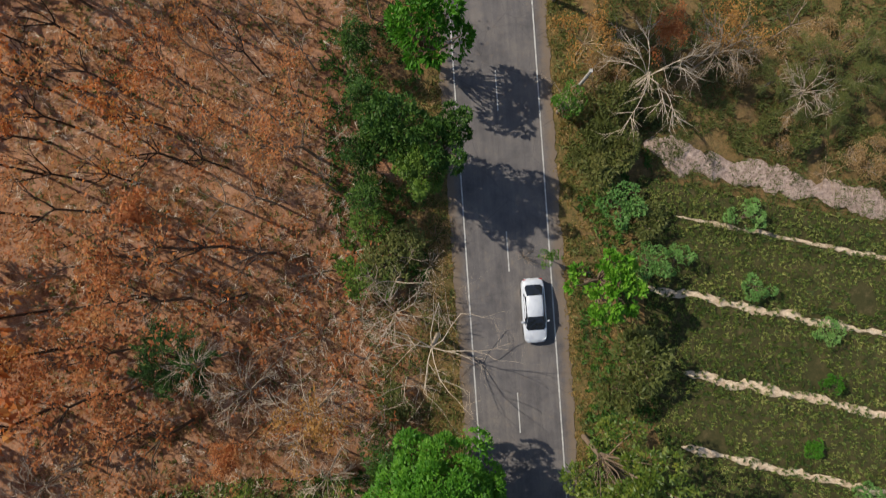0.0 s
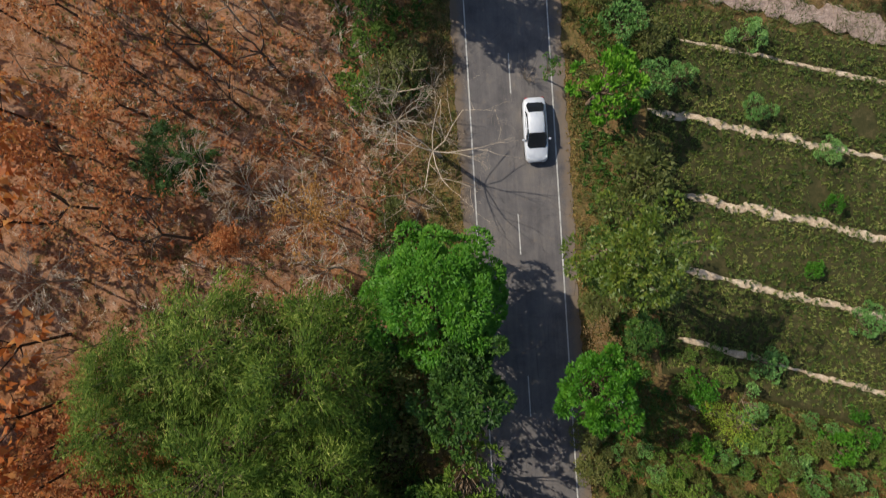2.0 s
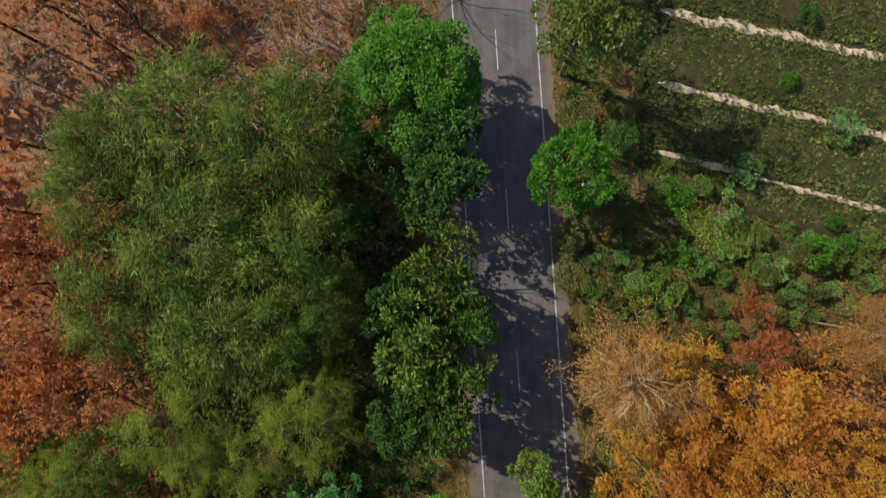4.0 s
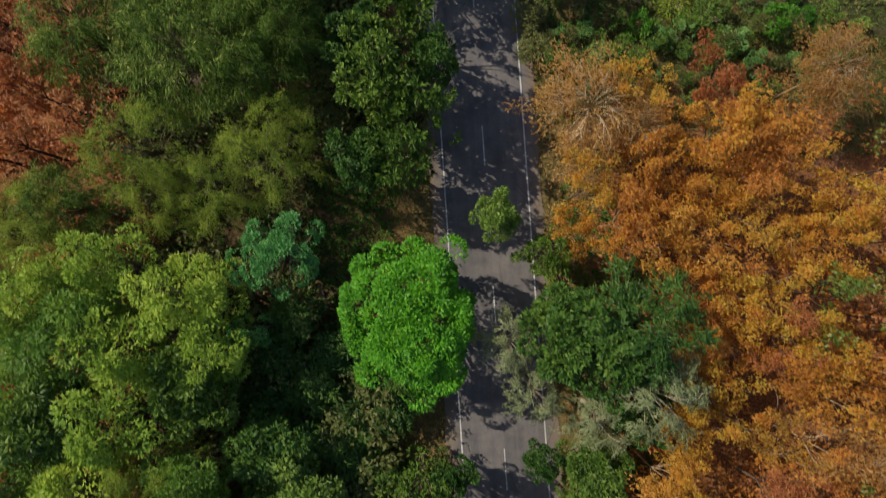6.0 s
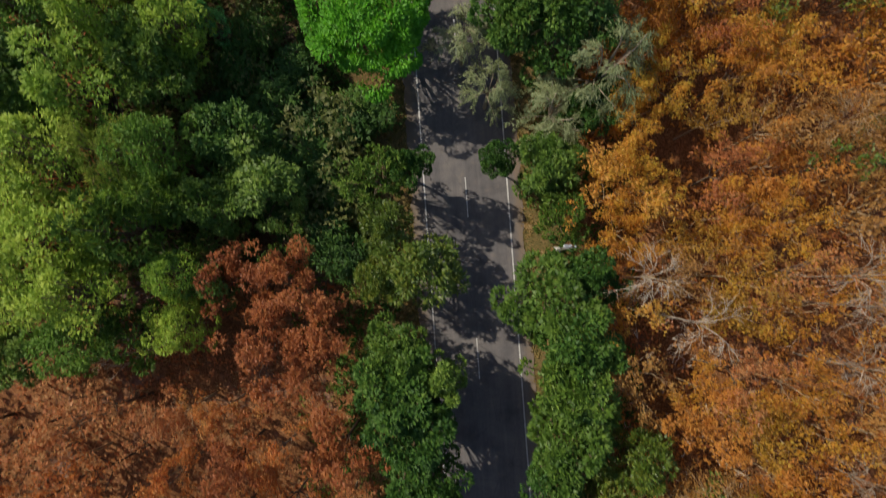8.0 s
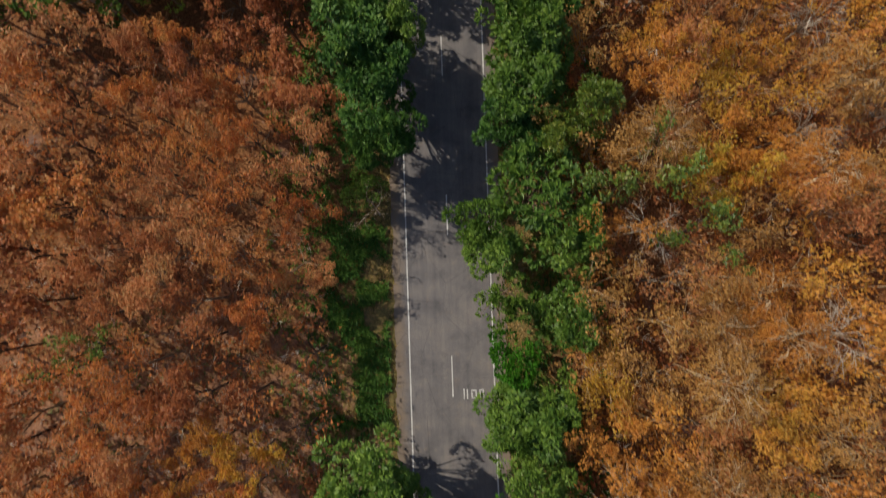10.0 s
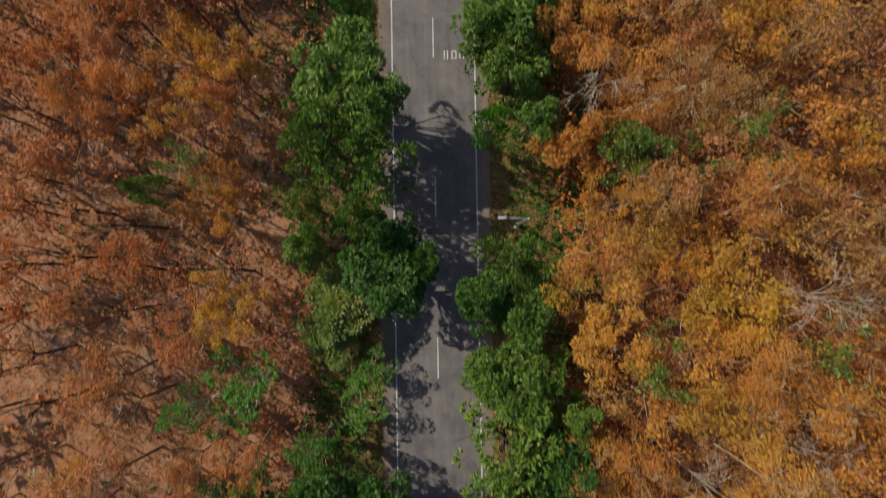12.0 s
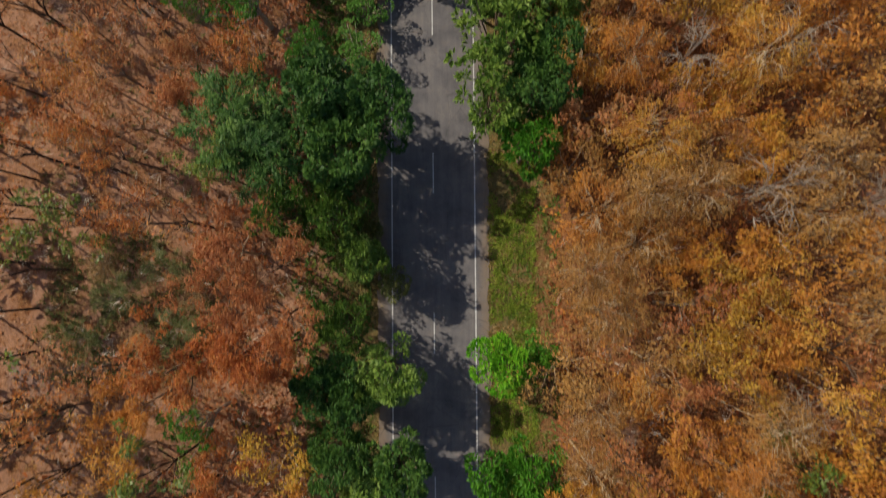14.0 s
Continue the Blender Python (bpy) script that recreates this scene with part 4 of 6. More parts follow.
def blades(name, pts, dirs, length, width, leaf, label, category, seed):
    r = np.random.RandomState(seed)
    ob = new(name, leaf_mesh(name, np.array(pts), np.array(dirs), length, width, LEAF[leaf], r, 0.1, blade=True))
    return tagged(ob, label, category, kind="stuff")


def crop():
    """Spiky low plants, each a rosette of stiff blades, on the beds and off the furrows."""
    r = np.random.RandomState(8)
    P, D = [], []
    for x in np.arange(10.2, 35, 0.30):
        for w in np.arange(-28, 2.9, 0.30):
            px, pw = x + r.uniform(-0.16, 0.16), w + r.uniform(-0.16, 0.16)
            d = min(abs(pw - a) - h * (r.uniform(-0.6, 0.9) if px > x0 else -1) for a, h, x0 in FURROWS)
            if d < 0.08 or (pw < -24.6 and px < 17 + 1.5 * noise.noise(Vector((px, pw, 5)))) or noise.noise(Vector((px * 0.25, pw * 0.25, 3))) > 0.5:
                continue
            y = pw + slope(pw) * (px - 12.5)
            up = r.uniform(0.8, 1.25)
            for a in r.uniform(0, 6.283, 12):
                P.append((px + r.normal(0, 0.05), y + r.normal(0, 0.05), 0.36 * up if pw > -24.6 else 0.1))
                D.append((math.cos(a), math.sin(a), r.uniform(0.35, 1.6)))
    return blades("crop", P, D, 0.25, 0.07, "crop", "low spiky green crop plants on tilled beds", "crop", 9)


crop()


def grass(name, leaf, label, zones, seed, length=0.42, width=0.05, n_blade=5, lift=0.0, rise=(0.4, 1.6)):
    """Tufts over zones of x, y, with a count each."""
    r = np.random.RandomState(seed)
    P, D = [], []
    for x0, x1, y0, y1, n in zones:
        for _ in range(n):
            x, y = r.uniform(x0, x1), r.uniform(y0, y1)
            if noise.noise(Vector((x * 0.45, y * 0.45, seed))) < -0.18:
                continue
            for _ in range(n_blade):
                a = r.uniform(0, 6.283)
                P.append((x + r.normal(0, 0.07), y + r.normal(0, 0.07), lift))
                D.append((math.cos(a), math.sin(a), r.uniform(*rise)))
    return blades(name, P, D, length, width, leaf, label, "grass", seed)


grass("verge_grass", "verge", "dry yellow-green grass along the road verge",
      [(4.0, 8.8, -165, 26, 11000), (7, 34, -37, -26, 2200), (-9.6, -4.1, -165, -22, 7000), (-6.2, -4.1, -22, 26, 900)], 21, 0.30, 0.10, 5, 0.0, (0.15, 0.9))
grass("scrub_grass", "scrub", "dry brown weeds beyond the field", [(9, 38, 4.5, 26, 10000), (8, 36, -40, -26, 5000), (11, 34, -4, 6, 2800)], 22, 0.5, 0.07, 5, 0.1)
grass("olive_weeds", "scrub", "low olive weeds between the bare trees", [(-11, -4.2, -24, 26, 3200), (-36, -9, -24, 24, 2600), (-30, -9, -163, -90, 1500), (-29, -16, -149, -138, 1500), (-33, -9, -116, -92, 800), (4.4, 9.4, -36, 26, 3600)], 29, 0.42, 0.09, 5)
grass("shade_grass", "mid", "green grass and herbs under the roadside trees", [(-13.5, -6.5, -110, -14, 4200), (-9.5, -4.6, -165, -110, 1500), (5.5, 9.5, -165, -40, 2500)], 23, 0.4, 0.09)


grass("green_grass", "feather", "short yellow-green grass on the verge", [(4.2, 7.6, -166, -132, 5200)], 30, 0.3, 0.07, 5)
grass("dry_weeds", "straw", "dry brown weeds and twigs on the plantation floor", [(-10.5, -4.2, -22, 26, 1500), (-36, -9, -24, 24, 5200), (-31, -9, -163, -70, 4200), (-29, -15, -149, -138, 900), (9, 31, -163, -40, 4200)], 24, 0.5, 0.06, 4)
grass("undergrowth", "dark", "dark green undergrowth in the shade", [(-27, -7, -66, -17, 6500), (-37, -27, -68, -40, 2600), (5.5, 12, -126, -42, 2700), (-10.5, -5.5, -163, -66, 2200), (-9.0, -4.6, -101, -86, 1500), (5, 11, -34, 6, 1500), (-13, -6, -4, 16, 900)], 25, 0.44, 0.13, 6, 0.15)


def understory(name, leaf, label, zones, seed, top=2.6):
    """Loose leaves of saplings and low twigs between the trunks, in drifting patches."""
    r = np.random.RandomState(seed)
    P, D = [], []
    for x0, x1, y0, y1, n in zones:
        for _ in range(n):
            x, y = r.uniform(x0, x1), r.uniform(y0, y1)
            if noise.noise(Vector((x * 0.3, y * 0.3, seed))) < -0.1:
                continue
            z = 0.3 + top * r.uniform() ** 1.5
            for _ in range(6):
                P.append((x + r.normal(0, 0.3), y + r.normal(0, 0.3), z + r.normal(0, 0.2)))
                D.append((r.normal(), r.normal(), r.normal(-0.1, 0.5)))
    ob = new(name, leaf_mesh(name, np.array(P), np.array(D), 0.34, 0.21, LEAF[leaf], r, 0.2, blade=True))
    return tagged(ob, label, "undergrowth", kind="stuff")


understory("sapling_leaves", "ochre", "ochre-brown leaves of low saplings under the trees", [(8.5, 31, -163, -66, 2600), (8.5, 31, -66, -36, 2000)], 26, 5.5)
understory("brown_saplings", "russet", "red-brown leaves of low saplings under the trees", [(8.5, 31, -163, -66, 3400)], 32, 4.0)
understory("shade_leaves", "scrub", "dim olive leaves of saplings between the willowy trees", [(-27, -7.5, -37, -17, 2200), (-27, -12.5, -66, -37, 1900), (-12.5, -7.5, -66, -53, 800)], 28, 5.0)
understory("rust_undergrowth", "russet", "rust-brown leaves of low saplings under the trees", [(-34, -9, -90, -67, 800), (-34, -9, -116, -90, 1300), (-17, -9, -163, -116, 900), (-36, -9, -14, 2, 500), (-37, -25, -66, -23, 2600)], 27)


def litter():
    """Fallen leaves on the plantation floor."""
    r = np.random.RandomState(31)
    n = 34000
    x = r.uniform(7, 38, n) * np.where(r.uniform(size=n) < 0.55, -1, 1)
    y = r.uniform(-168, 24, n)
    keep = ((x < 0) & ~((x > -27) & (y < -18) & (y > -66))) | ((x > 0) & (y < -36))
    x, y = x[keep], y[keep]
    z = np.array([0.03 + 0.22 * noise.noise(Vector((a * 0.16, b * 0.16, 0.3))) for a, b in zip(x, y)])
    a = r.uniform(0, 6.283, len(x))
    ob = new("leaf_litter", leaf_mesh("leaf_litter", np.stack([x, y, z], 1), np.stack([np.cos(a), np.sin(a), r.normal(0.1, 0.15, len(x))], 1), 0.26, 0.16, LEAF["litter"], r, 0.1, blade=True))
    return tagged(ob, "fallen brown and orange leaves on the soil", "leaf litter", kind="stuff")


litter()


def dead_saplings():
    """Small fans of dead twigs standing and lying between the open trees."""
    r = np.random.RandomState(33)
    P, D = [], []
    for x0, x1, y0, y1, n, top in ((-36, -9.0, -21, 24, 1500, 3.5), (-32, -9, -163, -86, 700, 4.0), (9, 31, -163, -70, 900, 8.0)):
        for _ in range(n):
            x, y, z = r.uniform(x0, x1), r.uniform(y0, y1), 0.1 + top * r.uniform() ** 2
            go = r.normal(0, 1, 3) * [1, 1, 0.25] + [0, 0, 0.5]
            for _ in range(6):
                P.append((x, y, z))
                D.append(go + r.normal(0, 0.55, 3) * [1, 1, 0.5])
    ob = new("dead_twigs", leaf_mesh("dead_twigs", np.array(P), np.array(D), 1.0, 0.022, LEAF["twig"], r, 0.1, blade=True))
    return tagged(ob, "pale dead twigs among the dry trees", "twigs", kind="stuff")


dead_saplings()

# ---- roadside trees, shrubs and bamboo ----
WORDS = {
    "limedome": ("roadside_tree", "bright lime-green tree with a dense domed crown", "tree"),
    "limeshrub": ("shrub", "small bright yellow-green leafy shrub", "shrub"),
    "biglime": ("roadside_tree", "young lime-green tree with broad leaves beside a field", "tree"),
    "lime": ("roadside_tree", "young bright green leafy tree by the road", "tree"),
    "willow": ("willowy_tree", "tall olive-green tree with fine drooping leaves", "tree"),
    "feather": ("feathery_tree", "feathery yellow-olive tree with very fine leaves", "tree"),
    "scrubplume": ("shrub", "feathery olive-yellow scrub with pale stems", "shrub"),
    "fern": ("palm_shrub", "small yellow-green palm-like shrub", "shrub"),
    "dark": ("roadside_tree", "dark green glossy-leaved roadside tree", "tree"),
    "mid": ("roadside_tree", "green broad-leaved roadside tree", "tree"),
    "yellow": ("roadside_tree", "green tree with yellowing leaves by the road", "tree"),
    "canopy": ("forest_tree", "tall light-green tree in a closed canopy", "tree"),
    "column": ("thicket_shrub", "narrow dark green fine-leaved shrub in the shade", "shrub"),
    "grey": ("wispy_tree", "grey-green wispy tree with drooping leaves", "tree"),
    "thin": ("thin_tree", "sparse green tree with pale limbs", "tree"),
    "tallyellow": ("roadside_tree", "tall tree with dull yellow-green foliage by the road", "tree"),
    "lush": ("roadside_tree", "deep green rounded tree at the road edge", "tree"),
    "whorl": ("roadside_tree", "green tree with large leaves in loose whorls", "tree"),
    "plumed": ("roadside_tree", "dark green tree with spreading feathery boughs", "tree"),
    "teal": ("forest_tree", "blue-green tree with rounded leaf clumps", "tree"),
    "tealshrub": ("shrub", "dense blue-green leafy shrub on rough ground", "shrub"),
    "oliveshrub": ("shrub", "scrubby olive-green bush in dry grass", "shrub"),
    "shrub": ("shrub", "low green leafy bush on the verge", "shrub"),
    "gold": ("rubber_tree", "rubber tree with golden and olive-yellow leaves", "tree"),
    "maroon": ("rubber_tree", "rubber tree with dark red-brown dry leaves", "tree"),
    "leafing": ("rubber_tree", "rubber tree with fresh green leaves among dry ones", "tree"),
    "spray": ("dry_tree", "dry tree with pale arching limbs and fine brown twigs", "tree"),
    "twiggy": ("dry_tree", "dry tan tree, a mass of fine bare twigs", "tree"),
    "brush": ("dead_shrub", "dead shrub of thin pale arching stems", "shrub"),
    "sere": ("dry_tree", "dry pale-limbed tree with few straw-brown leaves", "tree"),
    "bare": ("bare_tree", "leafless tree with pale grey branches", "tree"),
    "palebare": ("bare_tree", "leafless tree with wide pale forking branches", "tree"),
    "bigbare": ("bare_tree", "large leafless pale tree reaching over the road", "tree"),
    "darkbare": ("rubber_tree", "nearly leafless rubber tree with dark limbs", "tree"),
    "amber": ("rubber_tree", "rubber tree with dry orange-yellow leaves", "tree"),
    "ochre": ("rubber_tree", "rubber tree with dry ochre-brown leaves", "tree"),
    "dryshrub": ("shrub", "dry straw-coloured twiggy bush", "shrub"),
    "russet": ("rubber_tree", "rubber tree with dull russet-brown leaves", "tree"),
    "rust": ("rubber_tree", "rubber tree with dry rust-red leaves", "tree"),
}
taken = []


def stand(key, x, y, r, h, turn=None):
    name, label, category = WORDS[key.rstrip("0123456789")]
    taken.append((x, y, r))
    return plant(key, x, y, r, h, name, label, category, "", turn)


# from y = -13 on
stand("amber0", 5.8, -42.0, 2.5, 11.0)
stand("amber1", 7.9, -44.2, 2.5, 11.0)
stand("amber2", 5.4, -44.9, 1.9, 10.0)
stand("amber0", 11.0, -40.2, 2.8, 11.0)
stand("amber1", 14.5, -39.0, 2.8, 11.0)
stand("amber2", 10.0, -42.9, 2.5, 11.0)
# from y = -41 on
stand("amber0", 11.1, -53.9, 2.1, 10.5)
stand("amber1", 9.4, -60.6, 1.9, 10.0)
stand("amber2", 9.6, -65.2, 2.1, 10.0)
stand("amber0", 8.8, -66.7, 1.6, 9.5)
stand("amber1", 12.2, -51.3, 2.1, 10.0)
stand("amber2", 11.2, -57.5, 2.0, 10.5)
stand("amber0", 11.1, -62.8, 2.1, 10.5)
stand("column0", -14.0, -48.9, 2.0, 5.0)
stand("column1", -5.9, -55.4, 1.8, 3.0)
stand("column0", -7.5, -54.7, 1.8, 3.5)
stand("column1", -15.4, -51.9, 2.0, 5.0)
stand("column0", -12.9, -62.3, 2.1, 5.0)
stand("column1", -7.9, -56.3, 1.8, 4.0)
stand("column0", -9.0, -61.0, 1.8, 4.0)
stand("column1", -8.9, -65.7, 2.0, 4.5)
stand("column0", -13.1, -53.7, 2.3, 5.0)
stand("column1", -11.6, -51.7, 2.0, 4.0)
# from y = -17 on
stand("willow0", -14.9, -32.3, 3.6, 12.0)
stand("willow1", -12.3, -30.9, 2.8, 11.5)
stand("feather0", -13.5, -36.6, 3.1, 9.5)
stand("willow0", -15.9, -28.6, 2.5, 9.5)
stand("column0", -11.6, -25.5, 2.0, 5.0)
stand("column1", -12.5, -26.9, 2.0, 4.5)
stand("column1", -10.5, -20.8, 2.0, 5.0)
# from y = 4 on
stand("limedome0", -6.4, -17.4, 4.7, 9.5)
# from y = -13 on
stand("willow1", -19.9, -19.7, 5.0, 13.0)
stand("willow0", -14.3, -20.9, 5.1, 13.0)
stand("willow1", -25.5, -23.5, 4.2, 12.0)
stand("willow0", -19.8, -26.4, 5.5, 13.0)
stand("willow1", -14.5, -27.7, 4.5, 12.5)
stand("willow0", -24.8, -30.5, 4.2, 12.0)
stand("willow1", -18.5, -32.3, 4.8, 12.5)
stand("willow0", -25.0, -20.6, 3.4, 12.0)
stand("feather1", -21.9, -37.7, 4.0, 11.5)
stand("feather0", -18.3, -40.4, 3.9, 9.4)
stand("feather1", -14.4, -38.6, 3.6, 10.5)
stand("feather0", -29.7, -42.3, 4.0, 10.0)
stand("willow1", -27.6, -40.9, 3.2, 9.5)
stand("feather1", -33.0, -41.2, 3.0, 9.5)
stand("feather1", -32.7, -45.3, 3.2, 10.0)
stand("feather0", -21.4, -40.9, 2.6, 8.8)
stand("dark0", -4.8, -20.3, 2.6, 9.0)
stand("dark1", -5.0, -24.1, 3.3, 9.5)
stand("whorl0", -5.3, -29.6, 2.9, 10.0)
stand("whorl1", -7.0, -34.1, 3.0, 10.5)
stand("whorl0", -4.7, -36.4, 2.9, 10.0)
stand("whorl1", -5.8, -39.2, 2.7, 9.5)
stand("dark2", -8.5, -39.1, 2.2, 9.0)
stand("dark0", -7.7, -31.9, 2.6, 9.0)
stand("dark1", -3.8, -33.3, 2.2, 9.0)
# from y = 17 on
stand("lime0", -5.1, 13.1, 3.0, 8.5)
stand("dark2", -7.6, 6.9, 2.5, 9.0)
stand("dark0", -4.5, 5.9, 2.2, 9.5)
stand("mid1", -6.3, 4.3, 2.0, 8.5)
stand("brush0", -5.8, -2.1, 2.0, 2.4)
stand("brush1", -8.3, -3.9, 2.4, 2.6)
stand("brush0", -5.2, -5.8, 2.2, 2.5)
stand("brush1", -9.4, -7.1, 2.2, 2.4)
stand("brush0", -7.2, -11.0, 2.2, 2.4)
stand("brush1", -4.6, -9.2, 1.8, 2.0)
stand("brush0", -9.4, -12.9, 2.0, 2.4)
stand("brush1", -5.2, -0.1, 1.6, 2.0)
stand("brush0", 9.5, 13.4, 2.4, 2.6)
stand("brush1", 13.0, 11.1, 2.4, 2.6)
stand("brush0", 17.1, 11.7, 2.4, 2.4)
stand("brush1", 24.0, 2.7, 2.0, 2.0)
stand("brush0", 7.3, 10.4, 1.8, 2.2)
stand("brush1", -11.5, -13.5, 2.0, 2.4)
stand("brush0", -14.2, -6.8, 2.4, 2.4)
stand("column0", -9.8, 13.7, 1.3, 7.0)
stand("column1", -9.6, 9.6, 1.4, 7.0)
stand("column0", -10.1, 5.5, 1.4, 7.0)
stand("column1", -9.8, 2.8, 1.5, 7.0)
stand("plumed0", -23.4, -7.2, 2.7, 6.2)
stand("palebare1", -21.3, -7.6, 2.7, 7.0)
stand("palebare0", -18.4, -9.6, 2.9, 6.4)
stand("palebare0", -14.2, -11.6, 3.7, 6.4)
stand("palebare1", -13.3, -15.2, 2.6, 7.5)
stand("palebare1", -32.4, -14.9, 3.4, 6.5)
stand("palebare0", -8.4, -5.2, 2.8, 4.5)
# from y = 11 on
stand("bare0", -9.7, -3.0, 2.3, 6.5)
stand("bare1", -8.2, -5.8, 2.1, 5.5)
stand("bare0", -10.8, -8.3, 2.3, 6.5)
stand("bare1", -7.2, -1.5, 1.8, 5.0)
stand("bare0", -9.6, -11.9, 2.1, 5.5)
stand("bare1", -7.0, -9.8, 1.8, 4.5)
stand("bare0", -11.3, -5.7, 2.2, 8.0)
stand("bare1", -13.1, -2.0, 2.2, 9.5)
stand("bare0", -15.4, -6.2, 2.3, 10.0)
stand("bare1", -12.9, -9.9, 2.2, 9.5)
# from y = 4 on
stand("thin0", 2.5, -2.0, 0.9, 4.2)
stand("brush0", 1.2, -2.0, 1.2, 4.2)
# from y = 8 on
stand("shrub0", -10.0, 1.2, 1.6, 2.5)
stand("oliveshrub0", -9.2, -2.1, 2.2, 2.5)
stand("shrub1", -10.6, -2.5, 1.8, 3.0)
stand("oliveshrub1", -9.0, -11.8, 1.6, 2.0)
stand("bigbare0", -5.6, -7.3, 5.9, 8.2)
stand("bare0", -8.1, -3.0, 2.9, 6.0)
stand("bare1", -8.1, -10.3, 2.3, 6.0)
stand("sere0", -13.7, -11.1, 2.7, 9.0)
stand("column0", -9.4, -15.2, 1.9, 6.0)
stand("oliveshrub0", -7.4, -0.1, 1.6, 2.0)
stand("biglime1", 5.7, -4.1, 2.6, 7.2)
stand("tealshrub0", 10.2, -2.8, 1.5, 3.0)
stand("tealshrub1", 12.0, -3.0, 1.2, 2.6)
stand("oliveshrub1", 8.7, -9.8, 2.5, 4.0)
stand("oliveshrub0", 7.2, -11.7, 1.8, 4.0)
stand("tallyellow0", 4.7, -15.6, 3.6, 15.0)
stand("oliveshrub0", 5.5, -19.3, 1.5, 1.8)
stand("oliveshrub1", 10.1, -0.0, 1.6, 2.4)
stand("tealshrub0", 8.4, 1.6, 1.8, 3.0)
stand("oliveshrub0", 6.6, 3.7, 1.8, 3.0)
stand("oliveshrub0", 7.9, 5.3, 2.0, 3.0)
# from y = 17 on
stand("oliveshrub1", 7.2, 6.5, 1.4, 3.1)
stand("oliveshrub0", 5.9, 8.4, 1.2, 2.4)
stand("oliveshrub0", 8.0, 8.6, 1.6, 3.5)
stand("oliveshrub0", 7.0, 6.7, 1.2, 3.1)
stand("oliveshrub0", 9.0, 7.5, 1.0, 2.4)
stand("oliveshrub1", 8.5, 5.5, 1.3, 3.5)
stand("oliveshrub1", 6.8, 4.4, 1.1, 2.7)
stand("oliveshrub0", 5.2, 4.9, 0.9, 2.1)
stand("oliveshrub1", 6.3, 6.1, 1.2, 3.0)
stand("oliveshrub0", 10.5, 9.9, 1.2, 2.7)
stand("oliveshrub1", 10.7, 8.1, 1.0, 2.1)
stand("oliveshrub0", 8.8, 8.8, 1.3, 3.0)
stand("dryshrub0", 22.0, 5.7, 1.1, 1.8)
stand("dryshrub1", 20.6, 5.0, 0.9, 1.4)
stand("dryshrub0", 20.5, 6.7, 1.2, 2.0)
stand("dryshrub1", 24.2, 11.4, 1.2, 2.0)
stand("dryshrub0", 24.2, 13.5, 1.0, 1.5)
stand("dryshrub1", 25.7, 12.5, 1.3, 2.2)
stand("dryshrub0", 17.2, 12.1, 1.2, 2.0)
stand("dryshrub1", 19.3, 11.7, 1.0, 1.5)
stand("dryshrub0", 17.7, 10.2, 1.3, 2.2)
stand("dryshrub1", 23.1, 12.3, 1.2, 2.2)
stand("dryshrub0", 22.3, 10.8, 1.0, 1.7)
stand("dryshrub1", 21.1, 12.3, 1.3, 2.4)
stand("dryshrub1", 25.7, 3.9, 1.1, 1.6)
stand("dryshrub0", 27.5, 4.6, 0.9, 1.3)
stand("dryshrub1", 27.0, 2.8, 1.2, 1.8)
stand("dryshrub0", 8.7, 12.5, 1.1, 2.2)
stand("dryshrub1", 8.9, 10.8, 0.9, 1.7)
stand("dryshrub0", 7.2, 11.5, 1.2, 2.4)
stand("dryshrub1", 6.3, 8.3, 1.0, 1.8)
stand("dryshrub0", 4.8, 8.8, 0.8, 1.4)
stand("dryshrub1", 5.9, 9.8, 1.1, 2.0)
stand("bare1", 20.7, 13.0, 2.7, 6.0)
stand("palebare0", 9.7, 9.6, 4.0, 7.0)
stand("palebare1", 14.4, 10.9, 2.9, 6.5)
stand("palebare1", 21.0, 8.2, 2.4, 4.0)
stand("tallyellow0", 4.7, 17.0, 3.2, 14.0)
stand("scrubplume0", 19.6, 9.4, 2.0, 3.6)
stand("scrubplume0", 22.2, 10.6, 2.1, 3.8)
stand("scrubplume0", 23.4, 6.9, 1.7, 3.2)
stand("scrubplume0", 21.0, 7.3, 1.5, 2.8)
stand("scrubplume0", 25.7, 8.8, 1.9, 3.2)
stand("scrubplume0", 26.0, 11.6, 1.8, 3.4)
stand("oliveshrub0", 21.7, 5.2, 1.3, 2.0)
stand("oliveshrub1", 19.4, 6.4, 1.2, 1.8)
stand("bare0", 13.3, 11.2, 2.7, 6.0)
stand("sere1", 6.1, 12.8, 2.3, 6.0)
stand("bare1", 4.5, 9.2, 2.4, 5.2)
stand("thin1", 4.4, 8.6, 1.7, 4.6)
stand("russet1", 11.4, 12.5, 2.3, 6.0)
stand("sere0", 15.6, 12.5, 2.7, 6.0)
# from y = 4 on
stand("column1", 8.1, -21.1, 1.6, 3.5)
stand("dryshrub0", 5.4, -21.8, 1.3, 2.6)
stand("dryshrub1", 5.2, -20.4, 1.1, 2.2)
stand("limeshrub0", 12.4, -25.5, 1.5, 2.2)
stand("tealshrub1", 15.1, -30.1, 1.2, 1.6)
stand("tealshrub0", 16.9, -23.8, 1.4, 2.0)
stand("limeshrub1", 22.8, -12.7, 0.8, 1.8)
stand("tealshrub1", 17.9, -5.4, 1.2, 2.0)
stand("tealshrub0", 22.8, -9.0, 1.1, 2.0)
stand("tealshrub1", 17.2, -0.1, 1.4, 2.2)
stand("tealshrub0", 24.3, -21.4, 1.4, 2.2)
stand("shrub2", 9.6, -32.1, 1.0, 2.7)
stand("shrub0", 10.6, -31.0, 0.8, 2.1)
